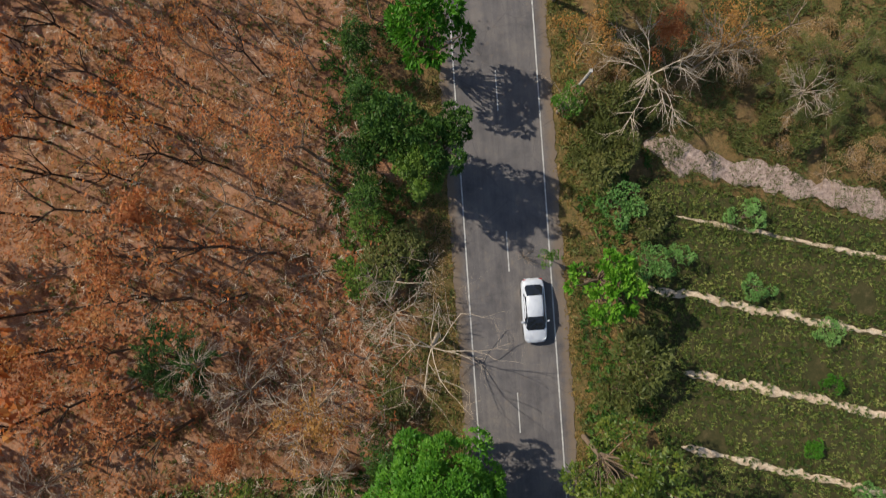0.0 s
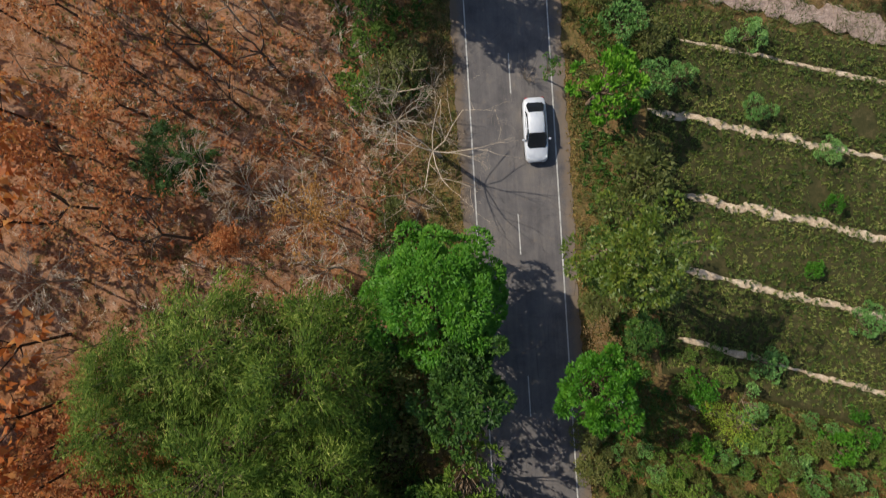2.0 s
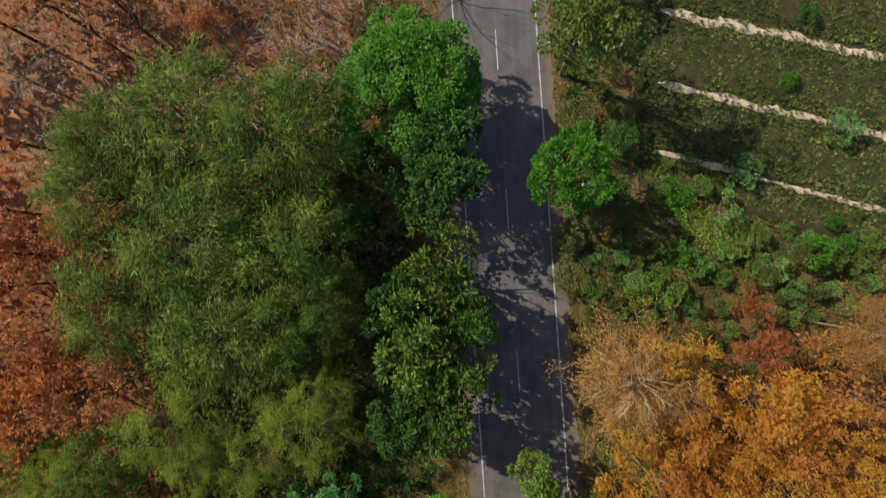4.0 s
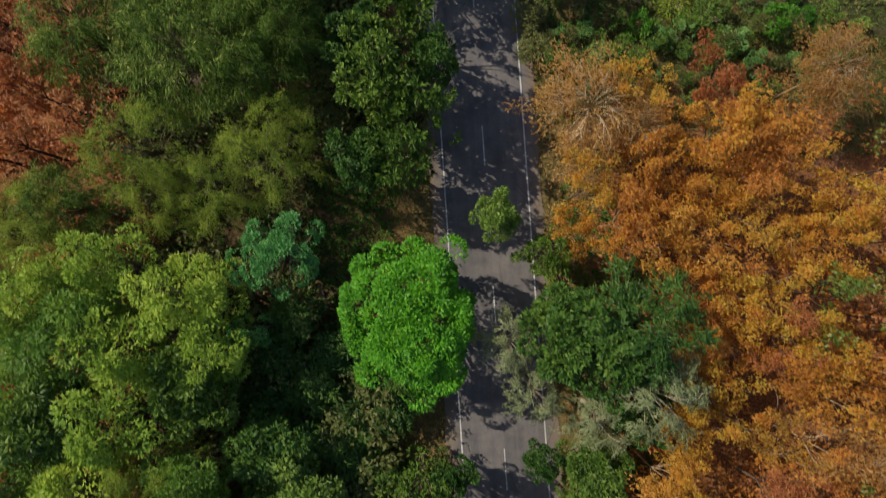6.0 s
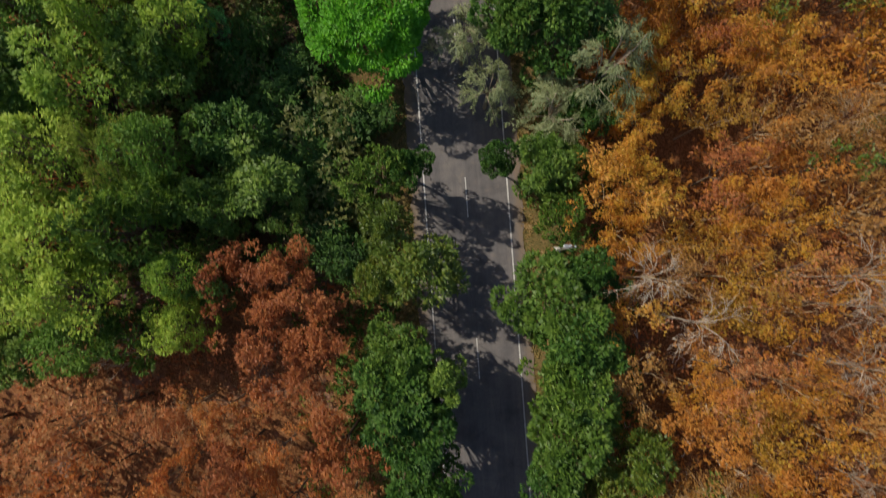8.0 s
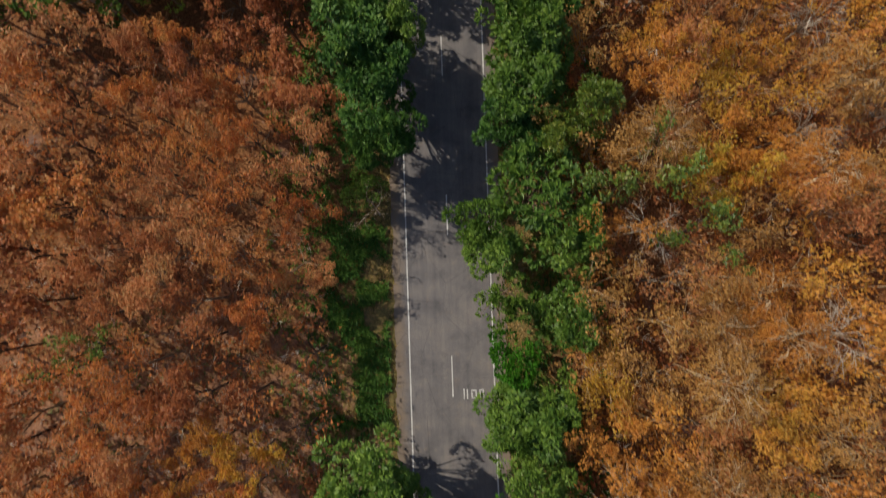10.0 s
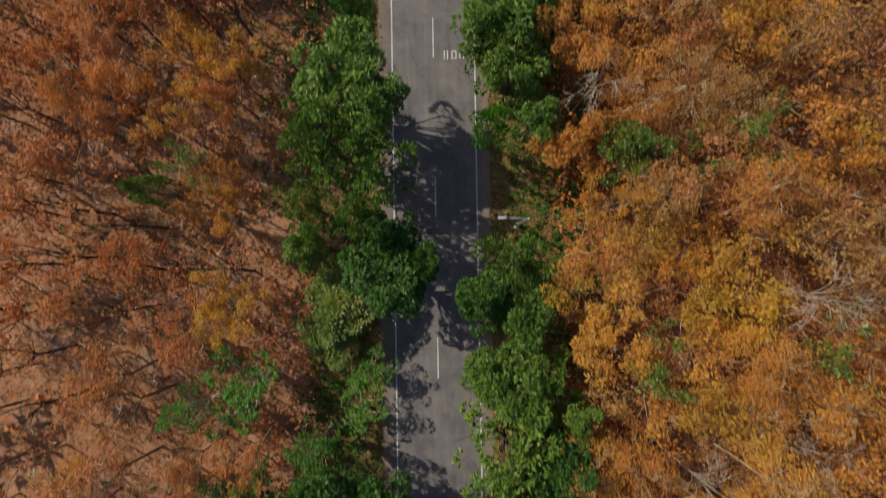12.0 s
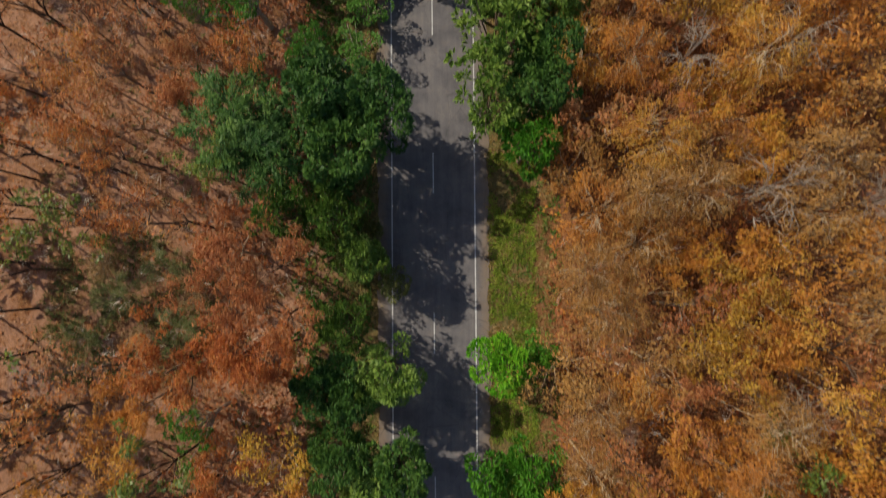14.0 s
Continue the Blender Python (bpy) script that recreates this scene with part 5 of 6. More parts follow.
stand("shrub1", 11.1, -32.2, 1.1, 3.0)
stand("limeshrub0", 21.2, -17.5, 0.8, 1.5)
# from y = -13 on
stand("lush0", 3.7, -23.9, 2.9, 9.6)
stand("oliveshrub0", 3.9, -28.0, 1.5, 1.6)
stand("oliveshrub1", 4.3, -30.9, 1.5, 1.6)
stand("dryshrub0", 4.3, -25.5, 1.5, 1.4)
stand("oliveshrub1", 8.5, -16.0, 0.7, 1.5)
stand("oliveshrub0", 10.1, -16.8, 0.6, 1.2)
stand("oliveshrub1", 9.6, -18.6, 0.8, 1.8)
stand("oliveshrub0", 8.0, -18.6, 0.5, 1.0)
stand("oliveshrub1", 7.2, -17.1, 0.7, 1.4)
stand("shrub0", 14.2, -24.8, 0.8, 1.8)
stand("oliveshrub1", 12.9, -26.0, 0.6, 1.4)
stand("shrub0", 11.0, -25.1, 0.9, 2.1)
stand("shrub1", 11.7, -23.1, 0.6, 1.2)
stand("shrub0", 13.5, -23.0, 0.7, 1.6)
stand("tealshrub1", 15.6, -26.6, 1.3, 2.8)
stand("fern0", 14.4, -28.0, 0.95, 2.2)
stand("fern0", 13.2, -27.1, 0.75, 1.8)
stand("limeshrub1", 11.9, -29.6, 1.1, 2.2)
stand("shrub2", 13.2, -30.4, 1.2, 2.0)
stand("shrub1", 16.4, -28.9, 1.3, 2.0)
stand("tealshrub0", 18.6, -31.0, 1.2, 2.0)
stand("limeshrub0", 24.2, -29.6, 0.9, 1.8)
stand("tealshrub0", 8.8, -31.5, 0.8, 1.8)
stand("oliveshrub1", 7.4, -32.8, 0.6, 1.4)
stand("shrub0", 5.6, -31.8, 0.9, 2.1)
stand("tealshrub1", 6.1, -29.8, 0.6, 1.2)
stand("tealshrub0", 8.1, -29.6, 0.7, 1.6)
stand("shrub1", 9.7, -31.9, 0.7, 1.8)
stand("shrub0", 9.1, -30.1, 0.6, 1.4)
stand("shrub1", 10.3, -29.0, 0.8, 2.1)
stand("shrub0", 12.1, -29.9, 0.6, 1.2)
stand("oliveshrub1", 11.6, -31.7, 0.7, 1.6)
stand("oliveshrub1", 11.6, -32.3, 0.6, 1.5)
stand("shrub0", 11.4, -33.9, 0.5, 1.2)
stand("limeshrub1", 9.8, -34.2, 0.7, 1.8)
stand("limeshrub0", 9.2, -32.8, 0.5, 1.0)
stand("limeshrub1", 10.2, -31.7, 0.6, 1.4)
stand("tealshrub1", 12.8, -33.8, 0.8, 1.8)
stand("shrub0", 12.1, -32.0, 0.6, 1.4)
stand("tealshrub1", 13.4, -30.7, 0.9, 2.2)
stand("tealshrub0", 15.4, -31.7, 0.6, 1.3)
stand("oliveshrub1", 14.8, -33.7, 0.7, 1.6)
stand("shrub0", 15.6, -29.6, 0.8, 1.8)
stand("shrub1", 17.7, -29.4, 0.6, 1.4)
stand("oliveshrub0", 18.2, -31.3, 0.9, 2.2)
stand("shrub1", 16.9, -32.6, 0.6, 1.3)
stand("shrub0", 15.1, -31.5, 0.7, 1.6)
stand("shrub0", 18.1, -28.5, 0.8, 1.8)
stand("tealshrub1", 20.3, -28.3, 0.6, 1.4)
stand("oliveshrub0", 20.7, -30.2, 0.9, 2.1)
stand("tealshrub1", 19.5, -31.5, 0.6, 1.2)
stand("shrub0", 17.7, -30.5, 0.7, 1.6)
stand("oliveshrub1", 23.3, -30.7, 0.9, 2.0)
stand("tealshrub0", 22.9, -32.9, 0.7, 1.6)
stand("tealshrub1", 20.2, -33.1, 1.0, 2.4)
stand("shrub0", 19.8, -30.9, 0.7, 1.4)
stand("tealshrub1", 21.5, -29.4, 0.9, 1.8)
stand("tealshrub0", 23.9, -33.9, 0.8, 2.0)
stand("tealshrub1", 22.4, -32.8, 0.6, 1.6)
stand("shrub0", 22.7, -30.9, 0.9, 2.4)
stand("oliveshrub1", 25.1, -30.8, 0.6, 1.4)
stand("tealshrub0", 25.6, -32.7, 0.7, 1.8)
stand("oliveshrub1", 21.9, -33.1, 0.7, 1.8)
stand("shrub0", 21.6, -34.7, 0.5, 1.4)
stand("shrub1", 19.7, -34.8, 0.7, 2.1)
stand("shrub0", 19.4, -33.3, 0.5, 1.2)
stand("shrub1", 20.6, -32.3, 0.6, 1.6)
stand("shrub0", 18.6, -31.9, 0.7, 1.8)
stand("oliveshrub1", 19.2, -33.4, 0.5, 1.4)
stand("oliveshrub0", 17.6, -34.4, 0.7, 2.1)
stand("oliveshrub1", 16.6, -33.5, 0.5, 1.2)
stand("shrub0", 17.0, -31.9, 0.6, 1.6)
stand("shrub0", 25.0, -30.3, 0.7, 1.5)
stand("limeshrub1", 23.7, -29.6, 0.5, 1.2)
stand("limeshrub0", 23.6, -28.0, 0.7, 1.8)
stand("oliveshrub1", 25.6, -27.6, 0.5, 1.0)
stand("shrub0", 26.2, -29.1, 0.6, 1.4)
stand("limeshrub1", 21.6, -30.1, 1.4, 3.0)
stand("oliveshrub1", 7.1, -29.8, 0.7, 1.2)
stand("oliveshrub0", 5.4, -29.7, 0.6, 1.0)
stand("oliveshrub1", 4.8, -28.1, 0.8, 1.5)
stand("shrub0", 6.3, -27.0, 0.5, 0.9)
stand("oliveshrub1", 7.7, -28.1, 0.7, 1.1)
stand("oliveshrub0", 4.6, -25.6, 0.7, 1.2)
stand("oliveshrub1", 5.2, -23.9, 0.6, 1.0)
stand("shrub0", 6.9, -24.0, 0.8, 1.5)
stand("oliveshrub1", 7.5, -25.7, 0.5, 0.9)
stand("oliveshrub0", 6.0, -26.7, 0.7, 1.1)
stand("oliveshrub1", 6.7, -32.6, 0.6, 1.5)
stand("shrub0", 7.9, -33.6, 0.5, 1.2)
stand("oliveshrub1", 7.3, -35.0, 0.7, 1.8)
stand("oliveshrub0", 5.9, -35.0, 0.5, 1.0)
stand("oliveshrub1", 5.4, -33.5, 0.6, 1.4)
stand("shrub0", 9.6, -34.2, 0.6, 1.7)
stand("shrub1", 8.4, -33.4, 0.5, 1.4)
stand("shrub0", 8.7, -31.9, 0.7, 2.0)
stand("oliveshrub1", 10.4, -31.8, 0.5, 1.2)
stand("shrub0", 10.8, -33.3, 0.6, 1.5)
stand("shrub1", 24.9, -31.1, 0.8, 1.8)
stand("shrub0", 26.6, -29.9, 0.6, 1.4)
stand("shrub1", 27.9, -31.0, 0.9, 2.1)
stand("shrub0", 27.7, -32.8, 0.6, 1.2)
stand("shrub1", 25.6, -32.9, 0.7, 1.6)
stand("twiggy0", 6.2, -37.0, 3.8, 9.8)
stand("twiggy0", 9.4, -38.5, 2.2, 9.0)
stand("maroon1", 15.6, -35.3, 2.3, 7.5)
stand("shrub0", 15.5, -35.3, 0.6, 2.0)
stand("oliveshrub1", 14.3, -36.2, 0.5, 1.6)
stand("oliveshrub0", 12.9, -35.2, 0.7, 2.4)
stand("oliveshrub1", 13.7, -33.8, 0.5, 1.4)
stand("shrub0", 15.1, -33.8, 0.6, 1.8)
stand("twiggy0", 22.0, -35.3, 2.7, 9.0)
# from y = -26 on
stand("mid1", 0.3, -43.5, 1.8, 8.8)
stand("mid2", 3.2, -46.1, 1.8, 8.8)
stand("dark2", 3.8, -50.9, 3.2, 11.5)
stand("plumed1", 8.0, -50.5, 3.7, 12.5)
stand("dark1", 6.3, -52.8, 2.8, 11.5)
stand("grey0", 0.3, -51.5, 2.2, 8.0)
stand("grey1", 8.8, -55.0, 3.1, 12.0)
stand("grey0", 5.9, -56.8, 2.7, 8.0)
stand("grey1", 1.8, -54.9, 2.0, 8.0)
stand("dark2", 2.1, -59.6, 1.4, 6.5)
stand("mid0", 5.3, -60.2, 2.3, 7.5)
stand("teal0", -14.0, -45.0, 2.9, 8.9)
stand("limedome1", -5.9, -49.5, 4.8, 9.2, 0.0)
stand("oliveshrub1", 4.1, -50.2, 0.9, 4.5)
stand("oliveshrub0", 4.5, -48.8, 0.8, 3.5)
stand("oliveshrub1", 5.4, -49.7, 1.0, 5.0)
stand("shrub1", -11.1, -58.6, 1.5, 2.7)
stand("shrub2", -11.4, -61.0, 1.2, 2.1)
stand("shrub0", -13.1, -59.5, 1.6, 3.0)
stand("column0", -13.8, -57.2, 2.3, 5.0)
stand("column1", -16.0, -55.1, 2.3, 5.0)
stand("shrub2", -9.3, -55.9, 1.2, 2.7)
stand("shrub0", -11.1, -55.2, 1.0, 2.1)
stand("shrub1", -9.5, -54.0, 1.3, 3.0)
# from y = -41 on
stand("mid1", 5.3, -60.2, 2.3, 7.5)
stand("mid2", 5.9, -63.6, 1.9, 7.0)
stand("dark0", 8.3, -56.7, 1.9, 8.0)
stand("mid0", 4.6, -69.2, 3.2, 10.0)
stand("dark1", 7.5, -68.0, 2.1, 9.0)
stand("dark2", 6.1, -72.3, 2.9, 10.0)
stand("mid1", 5.5, -75.4, 2.9, 10.0)
stand("whorl1", -6.0, -60.1, 2.3, 8.0)
stand("dark0", -3.9, -59.9, 1.6, 8.0)
stand("yellow1", -5.7, -63.7, 1.9, 8.0)
stand("yellow0", -3.7, -67.1, 3.0, 9.0)
stand("yellow1", -6.4, -67.1, 1.7, 8.0)
stand("mid0", -5.6, -72.1, 2.4, 9.0)
stand("mid1", -2.9, -73.6, 1.8, 9.0)
stand("dark1", -5.1, -75.2, 2.0, 9.0)
stand("canopy0", -27.3, -45.4, 2.6, 11.0)
stand("canopy1", -29.0, -47.6, 2.8, 11.5)
stand("canopy2", -29.3, -52.2, 2.8, 11.5)
stand("canopy0", -29.4, -56.8, 2.8, 11.5)
stand("canopy1", -29.7, -61.7, 2.8, 11.0)
stand("canopy2", -25.1, -47.5, 2.8, 11.5)
stand("canopy0", -18.2, -47.2, 2.1, 9.0)
stand("canopy1", -19.8, -58.1, 2.6, 11.0)
stand("canopy2", -19.9, -61.0, 2.2, 10.0)
stand("canopy0", -23.5, -45.1, 2.6, 11.5)
stand("canopy1", -19.5, -47.1, 3.0, 11.0)
stand("canopy2", -26.4, -50.0, 3.3, 12.0)
stand("canopy0", -22.2, -49.8, 3.3, 12.0)
stand("canopy1", -18.1, -50.5, 2.7, 10.5)
stand("mid1", -27.3, -54.5, 3.3, 12.0)
stand("canopy0", -23.1, -54.4, 3.5, 12.0)
stand("mid0", -19.5, -52.8, 2.8, 11.0)
stand("canopy2", -26.1, -58.8, 3.5, 12.0)
stand("feather1", -21.9, -58.4, 3.5, 12.0)
stand("canopy1", -25.5, -63.0, 3.3, 11.5)
stand("mid2", -21.3, -62.4, 3.3, 11.5)
stand("canopy0", -28.3, -66.0, 3.0, 11.0)
stand("mid0", -29.6, -69.8, 2.6, 8.0)
stand("canopy1", -26.2, -69.8, 2.6, 8.5)
stand("mid2", -22.8, -69.6, 2.4, 8.0)
stand("canopy0", -19.6, -69.0, 2.2, 8.0)
stand("mid1", -16.9, -66.4, 1.9, 8.0)
stand("canopy1", -24.5, -66.6, 3.0, 11.0)
stand("canopy2", -18.9, -66.1, 2.0, 9.5)
stand("dark2", -15.5, -57.4, 3.0, 8.0)
stand("mid1", -13.0, -60.4, 3.2, 8.0)
stand("mid0", -16.7, -61.6, 2.4, 9.0)
stand("teal0", -16.1, -49.6, 1.2, 9.0)
stand("column0", -11.2, -58.5, 2.4, 4.5)
stand("column1", -10.0, -64.1, 2.4, 4.5)
stand("column0", -10.3, -55.8, 2.0, 4.0)
stand("maroon0", -15.4, -66.7, 2.4, 9.0)
stand("maroon1", -12.4, -66.2, 2.4, 9.5)
stand("maroon0", -11.2, -69.1, 2.6, 9.5)
stand("maroon1", -13.8, -71.1, 2.9, 9.5)
stand("maroon0", -10.4, -72.5, 2.3, 9.0)
stand("leafing0", -12.3, -64.1, 1.6, 9.5)
stand("bare1", -22.7, -70.8, 3.1, 9.5)
# from y = -69 on
stand("dark2", -5.2, -74.1, 3.2, 9.5)
stand("dark0", -4.6, -77.4, 3.1, 9.5)
stand("dark1", -3.4, -80.3, 2.1, 9.0)
stand("dark2", -5.1, -81.3, 1.8, 8.5)
stand("bare0", -5.0, -85.3, 2.2, 7.0)
stand("shrub0", -6.5, -84.2, 1.0, 3.6)
stand("shrub1", -6.4, -82.6, 0.8, 2.8)
stand("shrub2", -5.1, -83.7, 1.0, 4.0)
stand("mid2", 5.4, -74.6, 2.9, 10.0)
stand("mid0", 5.0, -78.2, 2.8, 10.0)
stand("dark0", 4.1, -80.6, 2.2, 9.5)
stand("yellow0", 9.5, -79.8, 2.2, 10.0)
stand("yellow1", 6.6, -81.6, 1.8, 9.5)
stand("whorl1", 5.4, -85.1, 3.8, 10.0)
stand("mid2", 2.1, -86.8, 2.1, 9.0)
stand("mid0", 7.8, -88.1, 2.2, 10.0)
stand("mid1", 3.2, -88.3, 2.2, 9.0)
stand("whorl0", 3.4, -91.6, 1.9, 9.0)
stand("mid0", 7.4, -92.8, 2.2, 9.0)
stand("lime0", 4.0, -95.6, 1.9, 9.0)
stand("mid1", 5.6, -98.9, 3.1, 10.0)
stand("mid2", 3.7, -99.9, 1.8, 9.5)
# from y = -94 on
stand("mid0", -5.6, -102.9, 3.3, 10.5)
stand("mid1", -3.5, -104.8, 2.2, 10.0)
stand("mid2", -7.1, -106.4, 2.5, 10.5)
stand("whorl0", -4.2, -108.3, 2.9, 10.5)
stand("whorl1", -8.1, -110.7, 1.5, 9.0)
stand("mid2", -4.8, -111.4, 1.9, 9.0)
stand("mid0", -8.4, -113.2, 1.5, 8.5)
stand("dark1", -2.9, -112.6, 1.9, 9.0)
stand("dark2", -3.0, -115.1, 3.1, 9.0)
stand("yellow0", -6.0, -116.4, 2.8, 5.0)
stand("yellow1", -7.2, -119.1, 2.4, 4.5)
stand("dark0", -1.0, -114.4, 1.4, 8.5)
stand("thin1", -4.7, -122.0, 2.0, 4.0)
stand("thin0", -12.2, -122.3, 3.2, 9.0)
stand("thin1", -15.6, -123.4, 2.0, 10.0)
stand("thin0", -5.4, -124.8, 2.2, 3.5)
stand("thin1", -7.9, -126.4, 2.3, 9.0)
stand("mid1", 3.8, -99.5, 2.5, 9.5)
stand("mid2", 6.2, -98.4, 2.2, 9.5)
stand("mid0", 5.1, -102.4, 2.2, 9.5)
stand("lime1", 3.8, -105.6, 1.4, 8.5)
stand("mid1", 6.6, -105.3, 1.8, 9.0)
stand("mid2", 5.1, -114.5, 2.4, 9.5)
stand("dark1", 3.2, -117.0, 2.1, 9.5)
stand("mid0", 5.8, -117.6, 2.2, 9.5)
stand("mid1", 3.7, -121.8, 2.0, 9.5)
stand("mid2", 6.6, -121.6, 1.9, 9.5)
stand("whorl0", 4.5, -126.3, 3.2, 10.5)
stand("dark2", 7.5, -127.1, 2.4, 10.0)
stand("mid1", 8.6, -124.4, 1.5, 9.5)
stand("leafing1", -14.7, -108.2, 1.6, 11.5)
stand("yellow0", -17.3, -109.8, 1.1, 11.0)
stand("yellow1", 12.4, -107.4, 2.2, 10.0)
stand("leafing0", 16.6, -108.2, 1.9, 10.5)
# from y = -107 on
stand("plumed0", -12.6, -131.2, 3.6, 9.5)
stand("dark2", -12.0, -131.9, 2.7, 7.0)
stand("dark1", -7.5, -130.1, 3.2, 10.0)
stand("dark2", -3.5, -130.4, 2.9, 10.0)
stand("dark0", -6.1, -133.0, 2.9, 10.0)
stand("plumed1", -10.8, -133.2, 3.0, 9.5)
stand("mid2", -9.5, -136.8, 2.2, 9.0)
stand("oliveshrub0", -6.3, -136.8, 1.2, 3.6)
stand("oliveshrub1", -4.6, -137.8, 1.0, 2.8)
stand("oliveshrub0", -6.1, -138.6, 1.3, 4.0)
stand("oliveshrub1", -4.3, -139.9, 1.1, 3.1)
stand("oliveshrub0", -5.6, -141.3, 0.9, 2.4)
stand("oliveshrub1", -6.0, -139.4, 1.2, 3.5)
stand("mid0", 4.9, -122.1, 2.7, 10.0)
stand("whorl1", 4.1, -129.9, 2.7, 10.0)
stand("dark2", 7.0, -129.2, 2.5, 10.0)
stand("lime0", 6.4, -132.7, 2.4, 9.5)
# from y = -120 on
stand("lime2", 4.3, -147.1, 2.3, 7.0)
stand("limeshrub0", 7.5, -146.6, 1.5, 5.5)
stand("lime0", 3.8, -154.3, 2.1, 7.0)
stand("lime1", 6.3, -154.1, 2.2, 7.0)
stand("mid2", -5.8, -144.3, 1.9, 8.0)
stand("dark0", -6.9, -147.9, 2.2, 8.5)
stand("mid0", -3.0, -147.6, 2.3, 8.5)
stand("dark1", -5.4, -149.4, 1.9, 8.5)
stand("dark2", -6.2, -152.7, 2.1, 8.5)
stand("dark0", -2.5, -153.5, 2.5, 8.5)
stand("mid1", -4.4, -155.1, 2.3, 8.5)
stand("thin0", -15.1, -150.4, 2.2, 9.5)
stand("scrubplume0", -19.2, -140.4, 1.8, 3.0)
stand("scrubplume0", -22.6, -142.6, 1.9, 3.2)
stand("scrubplume0", -18.3, -144.8, 2.0, 3.0)
stand("scrubplume0", -25.2, -145.5, 1.7, 2.8)
stand("dryshrub0", -21.1, -145.6, 1.4, 2.2)
stand("dryshrub1", -17.0, -142.4, 1.3, 2.2)
stand("dryshrub0", -24.2, -140.3, 1.4, 2.2)
stand("leafing1", -13.8, -134.4, 2.0, 10.5)
stand("mid2", -6.4, -137.3, 2.1, 9.0)
stand("mid0", -4.7, -139.9, 1.7, 7.5)
stand("oliveshrub0", -2.6, -141.8, 1.3, 5.0)

# ---- the plantation ----
def choose(x, y, r):
    """Which kind of rubber tree grows at x, y, or none; the dry stands come in patches."""
    u = r.uniform()
    lay = noise.noise(Vector((x * 0.13, y * 0.13, 4.0)))
    if x > 0:
        if x > 33 or y > -37 - 0.25 * (x - 9) + (4 if x < 12 else 0):
            return None
        dry = 0.09 if y > -62 else max(0.18, 0.38 + 0.9 * lay)
        if y < -66 and r.uniform() < 0.11:
            return f"palebare{r.randint(2)}"
        if u < dry:
            return ("sere0", "sere1", "spray0", "spray1", "spray0", "spray1")[r.randint(6)]
        if u < dry + 0.07:
            return "leafing1"
        if y > -66 and r.uniform() < 0.34:
            return ("ochre0", "ochre1", "gold0", "russet2", "ochre0")[r.randint(5)]
        if y > -66:
            return f"amber{(0, 0, 1, 2, 2, 3)[r.randint(6)]}"
        v = r.uniform()
        if v < 0.20:
            return f"gold{r.randint(2)}"
        if v < 0.32:
            return f"russet{2 + r.randint(3)}"
        if lay > 0.1:
            return f"ochre{r.randint(2)}" if r.uniform() < 0.7 else f"amber{3 + r.randint(2)}"
        return f"amber{r.randint(4)}" if r.uniform() < 0.6 else f"ochre{r.randint(2)}"
    if x < (-36.5 if y > -80 else -34):
        return None
    if y > (-21 if x > -14 else -24):
        thin = lay + (0.3 if y > -2 else -0.05)
        if u < (0.32 if x > -20 else 0.22):
            return f"bare{r.randint(2)}"
        if u < 0.40 + thin * 0.6:
            return f"darkbare{r.randint(2)}"
        tone = "russet" if r.uniform() < 0.7 else "rust"
        return f"{tone}{(3, 3, 4, 4, 4)[r.randint(5)] if thin > 0.1 else (1, 2, 2, 3, 4)[r.randint(5)]}"
    if y > -66:
        if x > -27:
            return None
        if u < 0.3:
            return f"maroon{r.randint(2)}"
        return f"russet{(0, 0, 1)[r.randint(3)]}" if u < 0.75 else f"rust{r.randint(2)}"
    if y > -116:
        if u < (0.05 if y < -92 else 0.22):
            return f"maroon{r.randint(2)}"
        if u < 0.24 and r.uniform() < 0.22:
            return f"leafing{r.randint(2)}"
        if u < 0.24:
            return f"amber{r.randint(4)}"
        if u < (0.44 if y < -88 else 0.26) + 0.6 * lay:
            return f"darkbare{r.randint(2)}"
        tone = "russet" if r.uniform() < 0.5 else "rust"
        return f"{tone}{(0, 1, 1, 2, 2, 3)[r.randint(6)]}"
    if -149 < y < -138 and -29 < x < -16:
        return "palebare1" if u < 0.2 else ("russet4" if u < 0.36 else ("leafing1" if u < 0.44 else None))
    if -150 < y < -137 and x >= -16:
        return f"{'russet' if u < 0.6 else 'rust'}{r.randint(2)}"
    if y < -132 and r.uniform() < 0.1:
        return "leafing1"
    if x > -16:
        if u < 0.75:
            return f"{'russet' if u < 0.45 else 'rust'}{1 + r.randint(3)}"
        return f"amber{1 + r.randint(4)}" if u < 0.9 else f"gold{r.randint(2)}"
    if u < 0.32 + 0.4 * lay:
        return f"darkbare{r.randint(2)}"
    tone = "russet" if r.uniform() < 0.5 else "rust"
    return f"{tone}{(1, 2, 3, 3, 4)[r.randint(5)]}" if u < 0.85 else f"ochre{r.randint(2)}"


rs = np.random.RandomState(5)
sites = []
for side in (-1, 1):
    for row_y in np.arange(-166, 26, 3.25):
        for gx in np.arange(9.6, 38, 3.45):
            x, y = side * gx + rs.uniform(-0.9, 0.9), row_y + rs.uniform(-0.9, 0.9)
            key = choose(x, y, rs)
            r, h, a = rs.uniform(2.2, 2.95), rs.uniform(9.0, 11.8), rs.uniform(0, 6.283)
            if x < 0 and -114 < y < -84:
                h = min(h, (-x - 4.0) * 1.05)
            if x < 0 and -132 < y < -115:
                h = min(h, (-x - 4.0) * 1.05 + 0.5)
            if key and not any(math.hypot(x - p, y - q) < c * (1.0 if x < 0 else 0.45) + 0.6 for p, q, c in taken):
                sites.append((key, x, y, r, h, a))
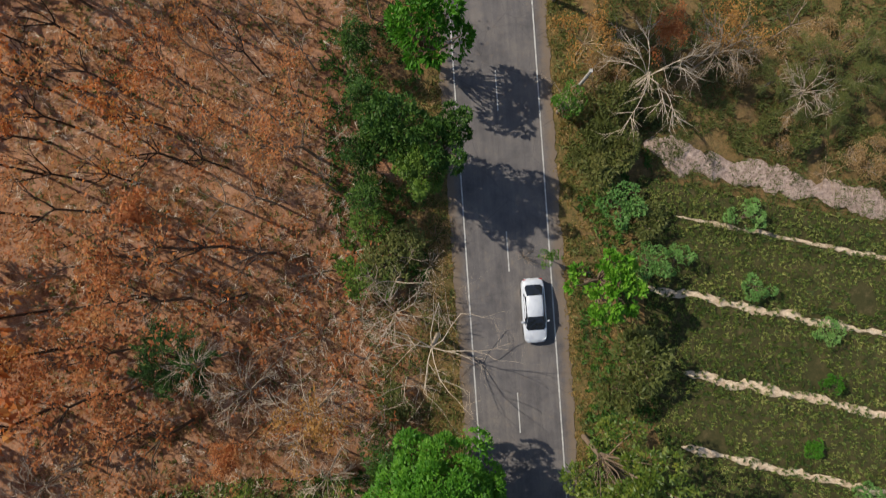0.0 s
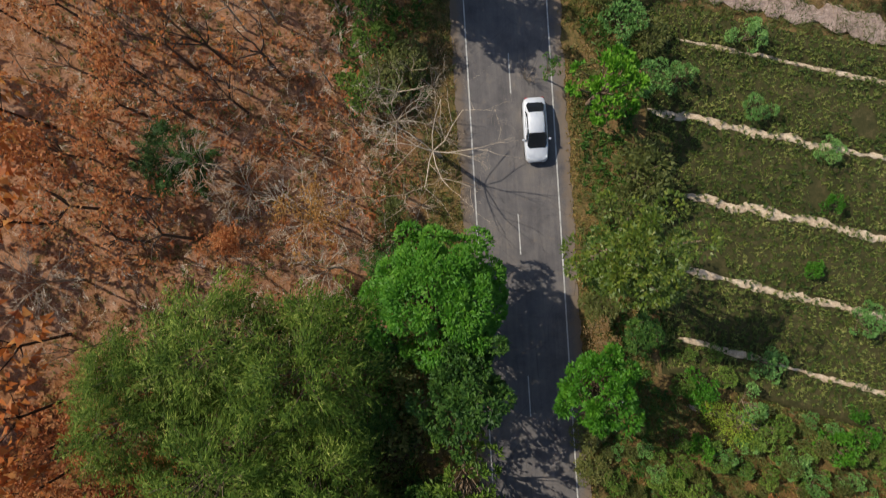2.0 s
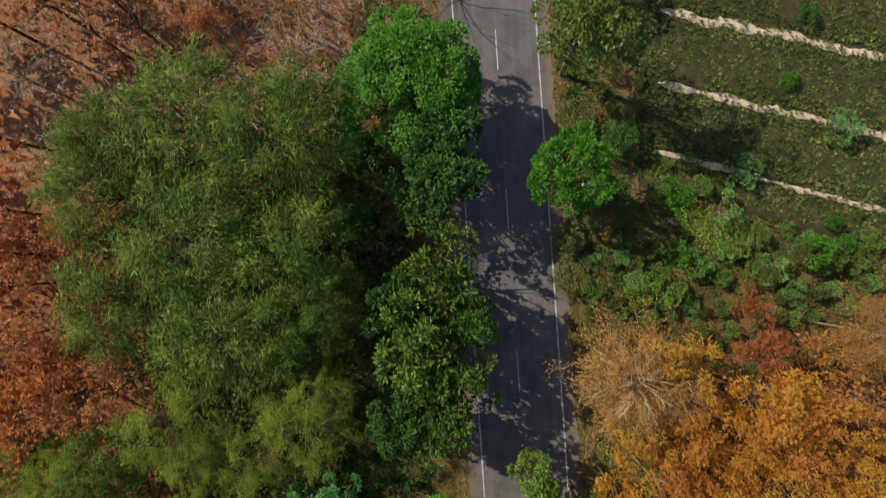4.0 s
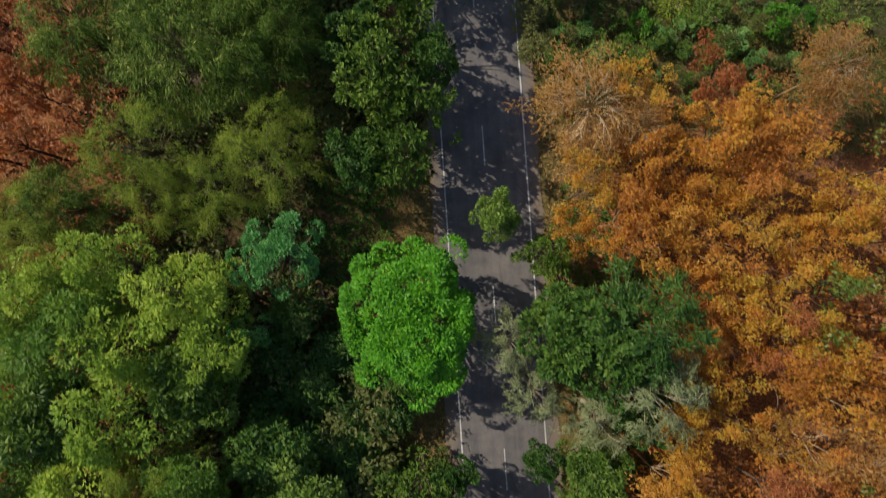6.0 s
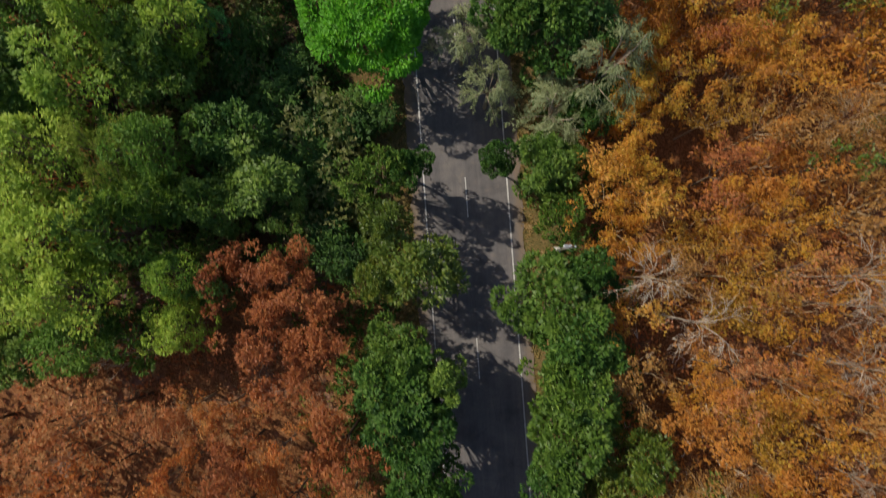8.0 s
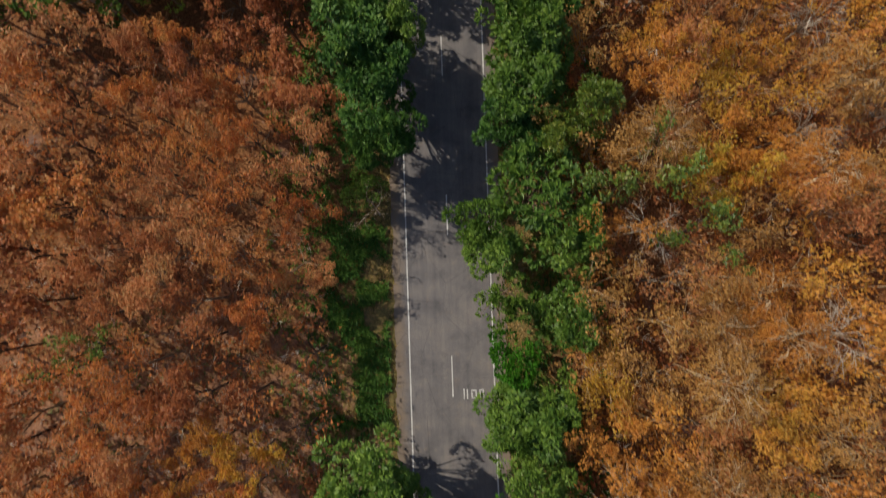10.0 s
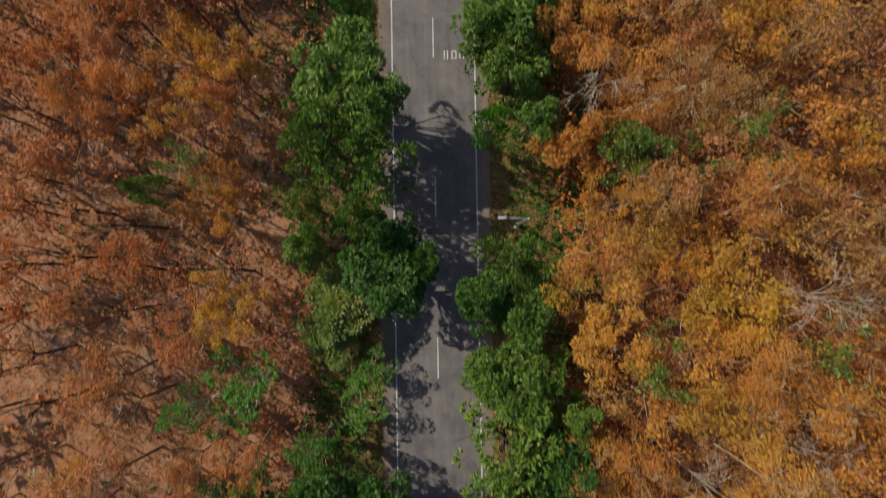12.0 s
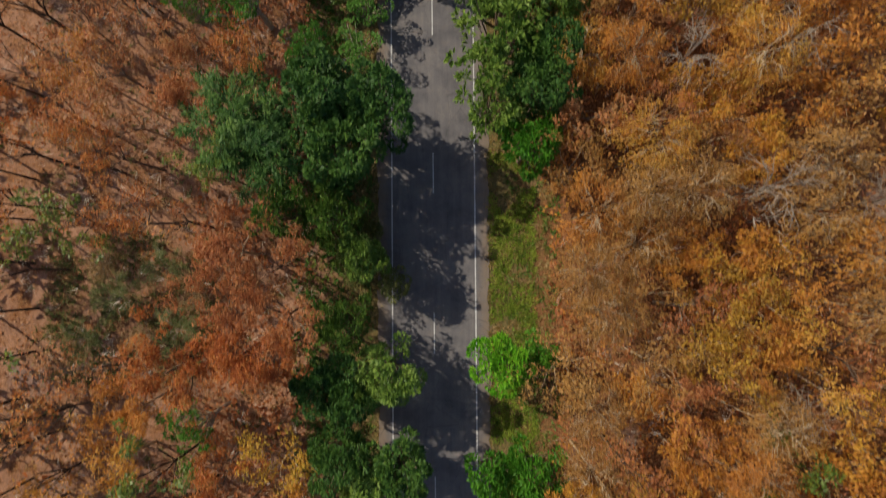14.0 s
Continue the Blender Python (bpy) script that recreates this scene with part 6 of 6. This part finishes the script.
order = sorted(range(len(sites)), key=lambda i: abs(sites[i][1]) + (40 if sites[i][2] > 22 or sites[i][2] < -162 else 0))
near = set(order[:270])
far = []
for i, (key, x, y, r, h, a) in enumerate(sites):
    if i in near:
        name, label, category = WORDS[key.rstrip("0123456789")]
        plant(key, x, y, r, h, name, label, category, "plantation trees", a)
    else:
        far.append((key if abs(x) < 33.5 else ("faramber" if x > 0 else "farrust"), x, y, r, h, a))


def joined_trees(rows):
    """The remaining rows of the plantation as one mesh."""
    mats, slot, V, L, S, M, T = [], {}, [], [], [], [], []
    base = 0
    for n, (key, x, y, r, h, a) in enumerate(rows):
        k = KINDS[key]
        s, c = math.sin(a), math.cos(a)
        A = np.array([[c, -s, 0], [s, c, 0], [0, 0, 1]]) @ np.diag([r / k["r"], r / k["r"], h / k["h"]])
        for me in (k["wood"], k["crown"]):
            if me is None:
                continue
            if "arrays" not in k:
                k["arrays"] = {}
            if me.name not in k["arrays"]:
                co = np.empty(len(me.vertices) * 3)
                me.vertices.foreach_get("co", co)
                li = np.empty(len(me.loops), dtype=np.int64)
                me.loops.foreach_get("vertex_index", li)
                lt = np.empty(len(me.polygons), dtype=np.int64)
                me.polygons.foreach_get("loop_total", lt)
                co = co.reshape(-1, 3)
                if me is k["crown"] and len(lt) * 3 == len(li):
                    keep = np.arange(len(lt)) % 10 < 4
                    co = co.reshape(-1, 3, 3)[keep]
                    mid = co.mean(axis=1, keepdims=True)
                    co = (mid + (co - mid) * 1.45).reshape(-1, 3)
                    li, lt = np.arange(len(co)), lt[keep]
                k["arrays"][me.name] = (co, li, lt)
            co, li, lt = k["arrays"][me.name]
            m = me.materials[0]
            if m.name not in slot:
                slot[m.name] = len(mats)
                mats.append(m)
            V.append(co @ A.T + [x, y, 0])
            L.append(li + base)
            S.append(lt)
            M.append(np.full(len(lt), slot[m.name]))
            T.append(np.full(len(co), (n * 0.618034) % 1.0))
            base += len(co)
    V, L, S, M, T = (np.concatenate(q) for q in (V, L, S, M, T))
    me = bpy.data.meshes.new("plantation_rest")
    me.vertices.add(len(V))
    me.vertices.foreach_set("co", V.ravel())
    me.loops.add(len(L))
    me.loops.foreach_set("vertex_index", L.astype(np.int32))
    me.polygons.add(len(S))
    me.polygons.foreach_set("loop_start", np.concatenate([[0], np.cumsum(S)[:-1]]).astype(np.int32))
    me.polygons.foreach_set("material_index", M.astype(np.int32))
    for m in mats:
        me.materials.append(m)
    me.attributes.new("tone", "FLOAT", "POINT").data.foreach_set("value", T.astype(np.float32))
    me.update(calc_edges=True)
    me.validate()
    return tagged(new("plantation_trees", me), "rows of rubber trees with dry orange and rust leaves", "trees", kind="stuff")


for gy in np.arange(-205, 62, 6.2):
    for gx in np.arange(-84, 84, 6.2):
        x, y = gx + rs.uniform(-1.8, 1.8), gy + rs.uniform(-1.8, 1.8)
        inside = -40.5 < x < 33 and -174 < y < 38
        if inside or abs(x) < 12 or (x > 0 and -42 < y < 30):
            continue
        far.append(("faramber" if x > 0 else "farrust", x, y, rs.uniform(3.0, 4.1), rs.uniform(9, 11.5), rs.uniform(0, 6.283)))
joined_trees(far)
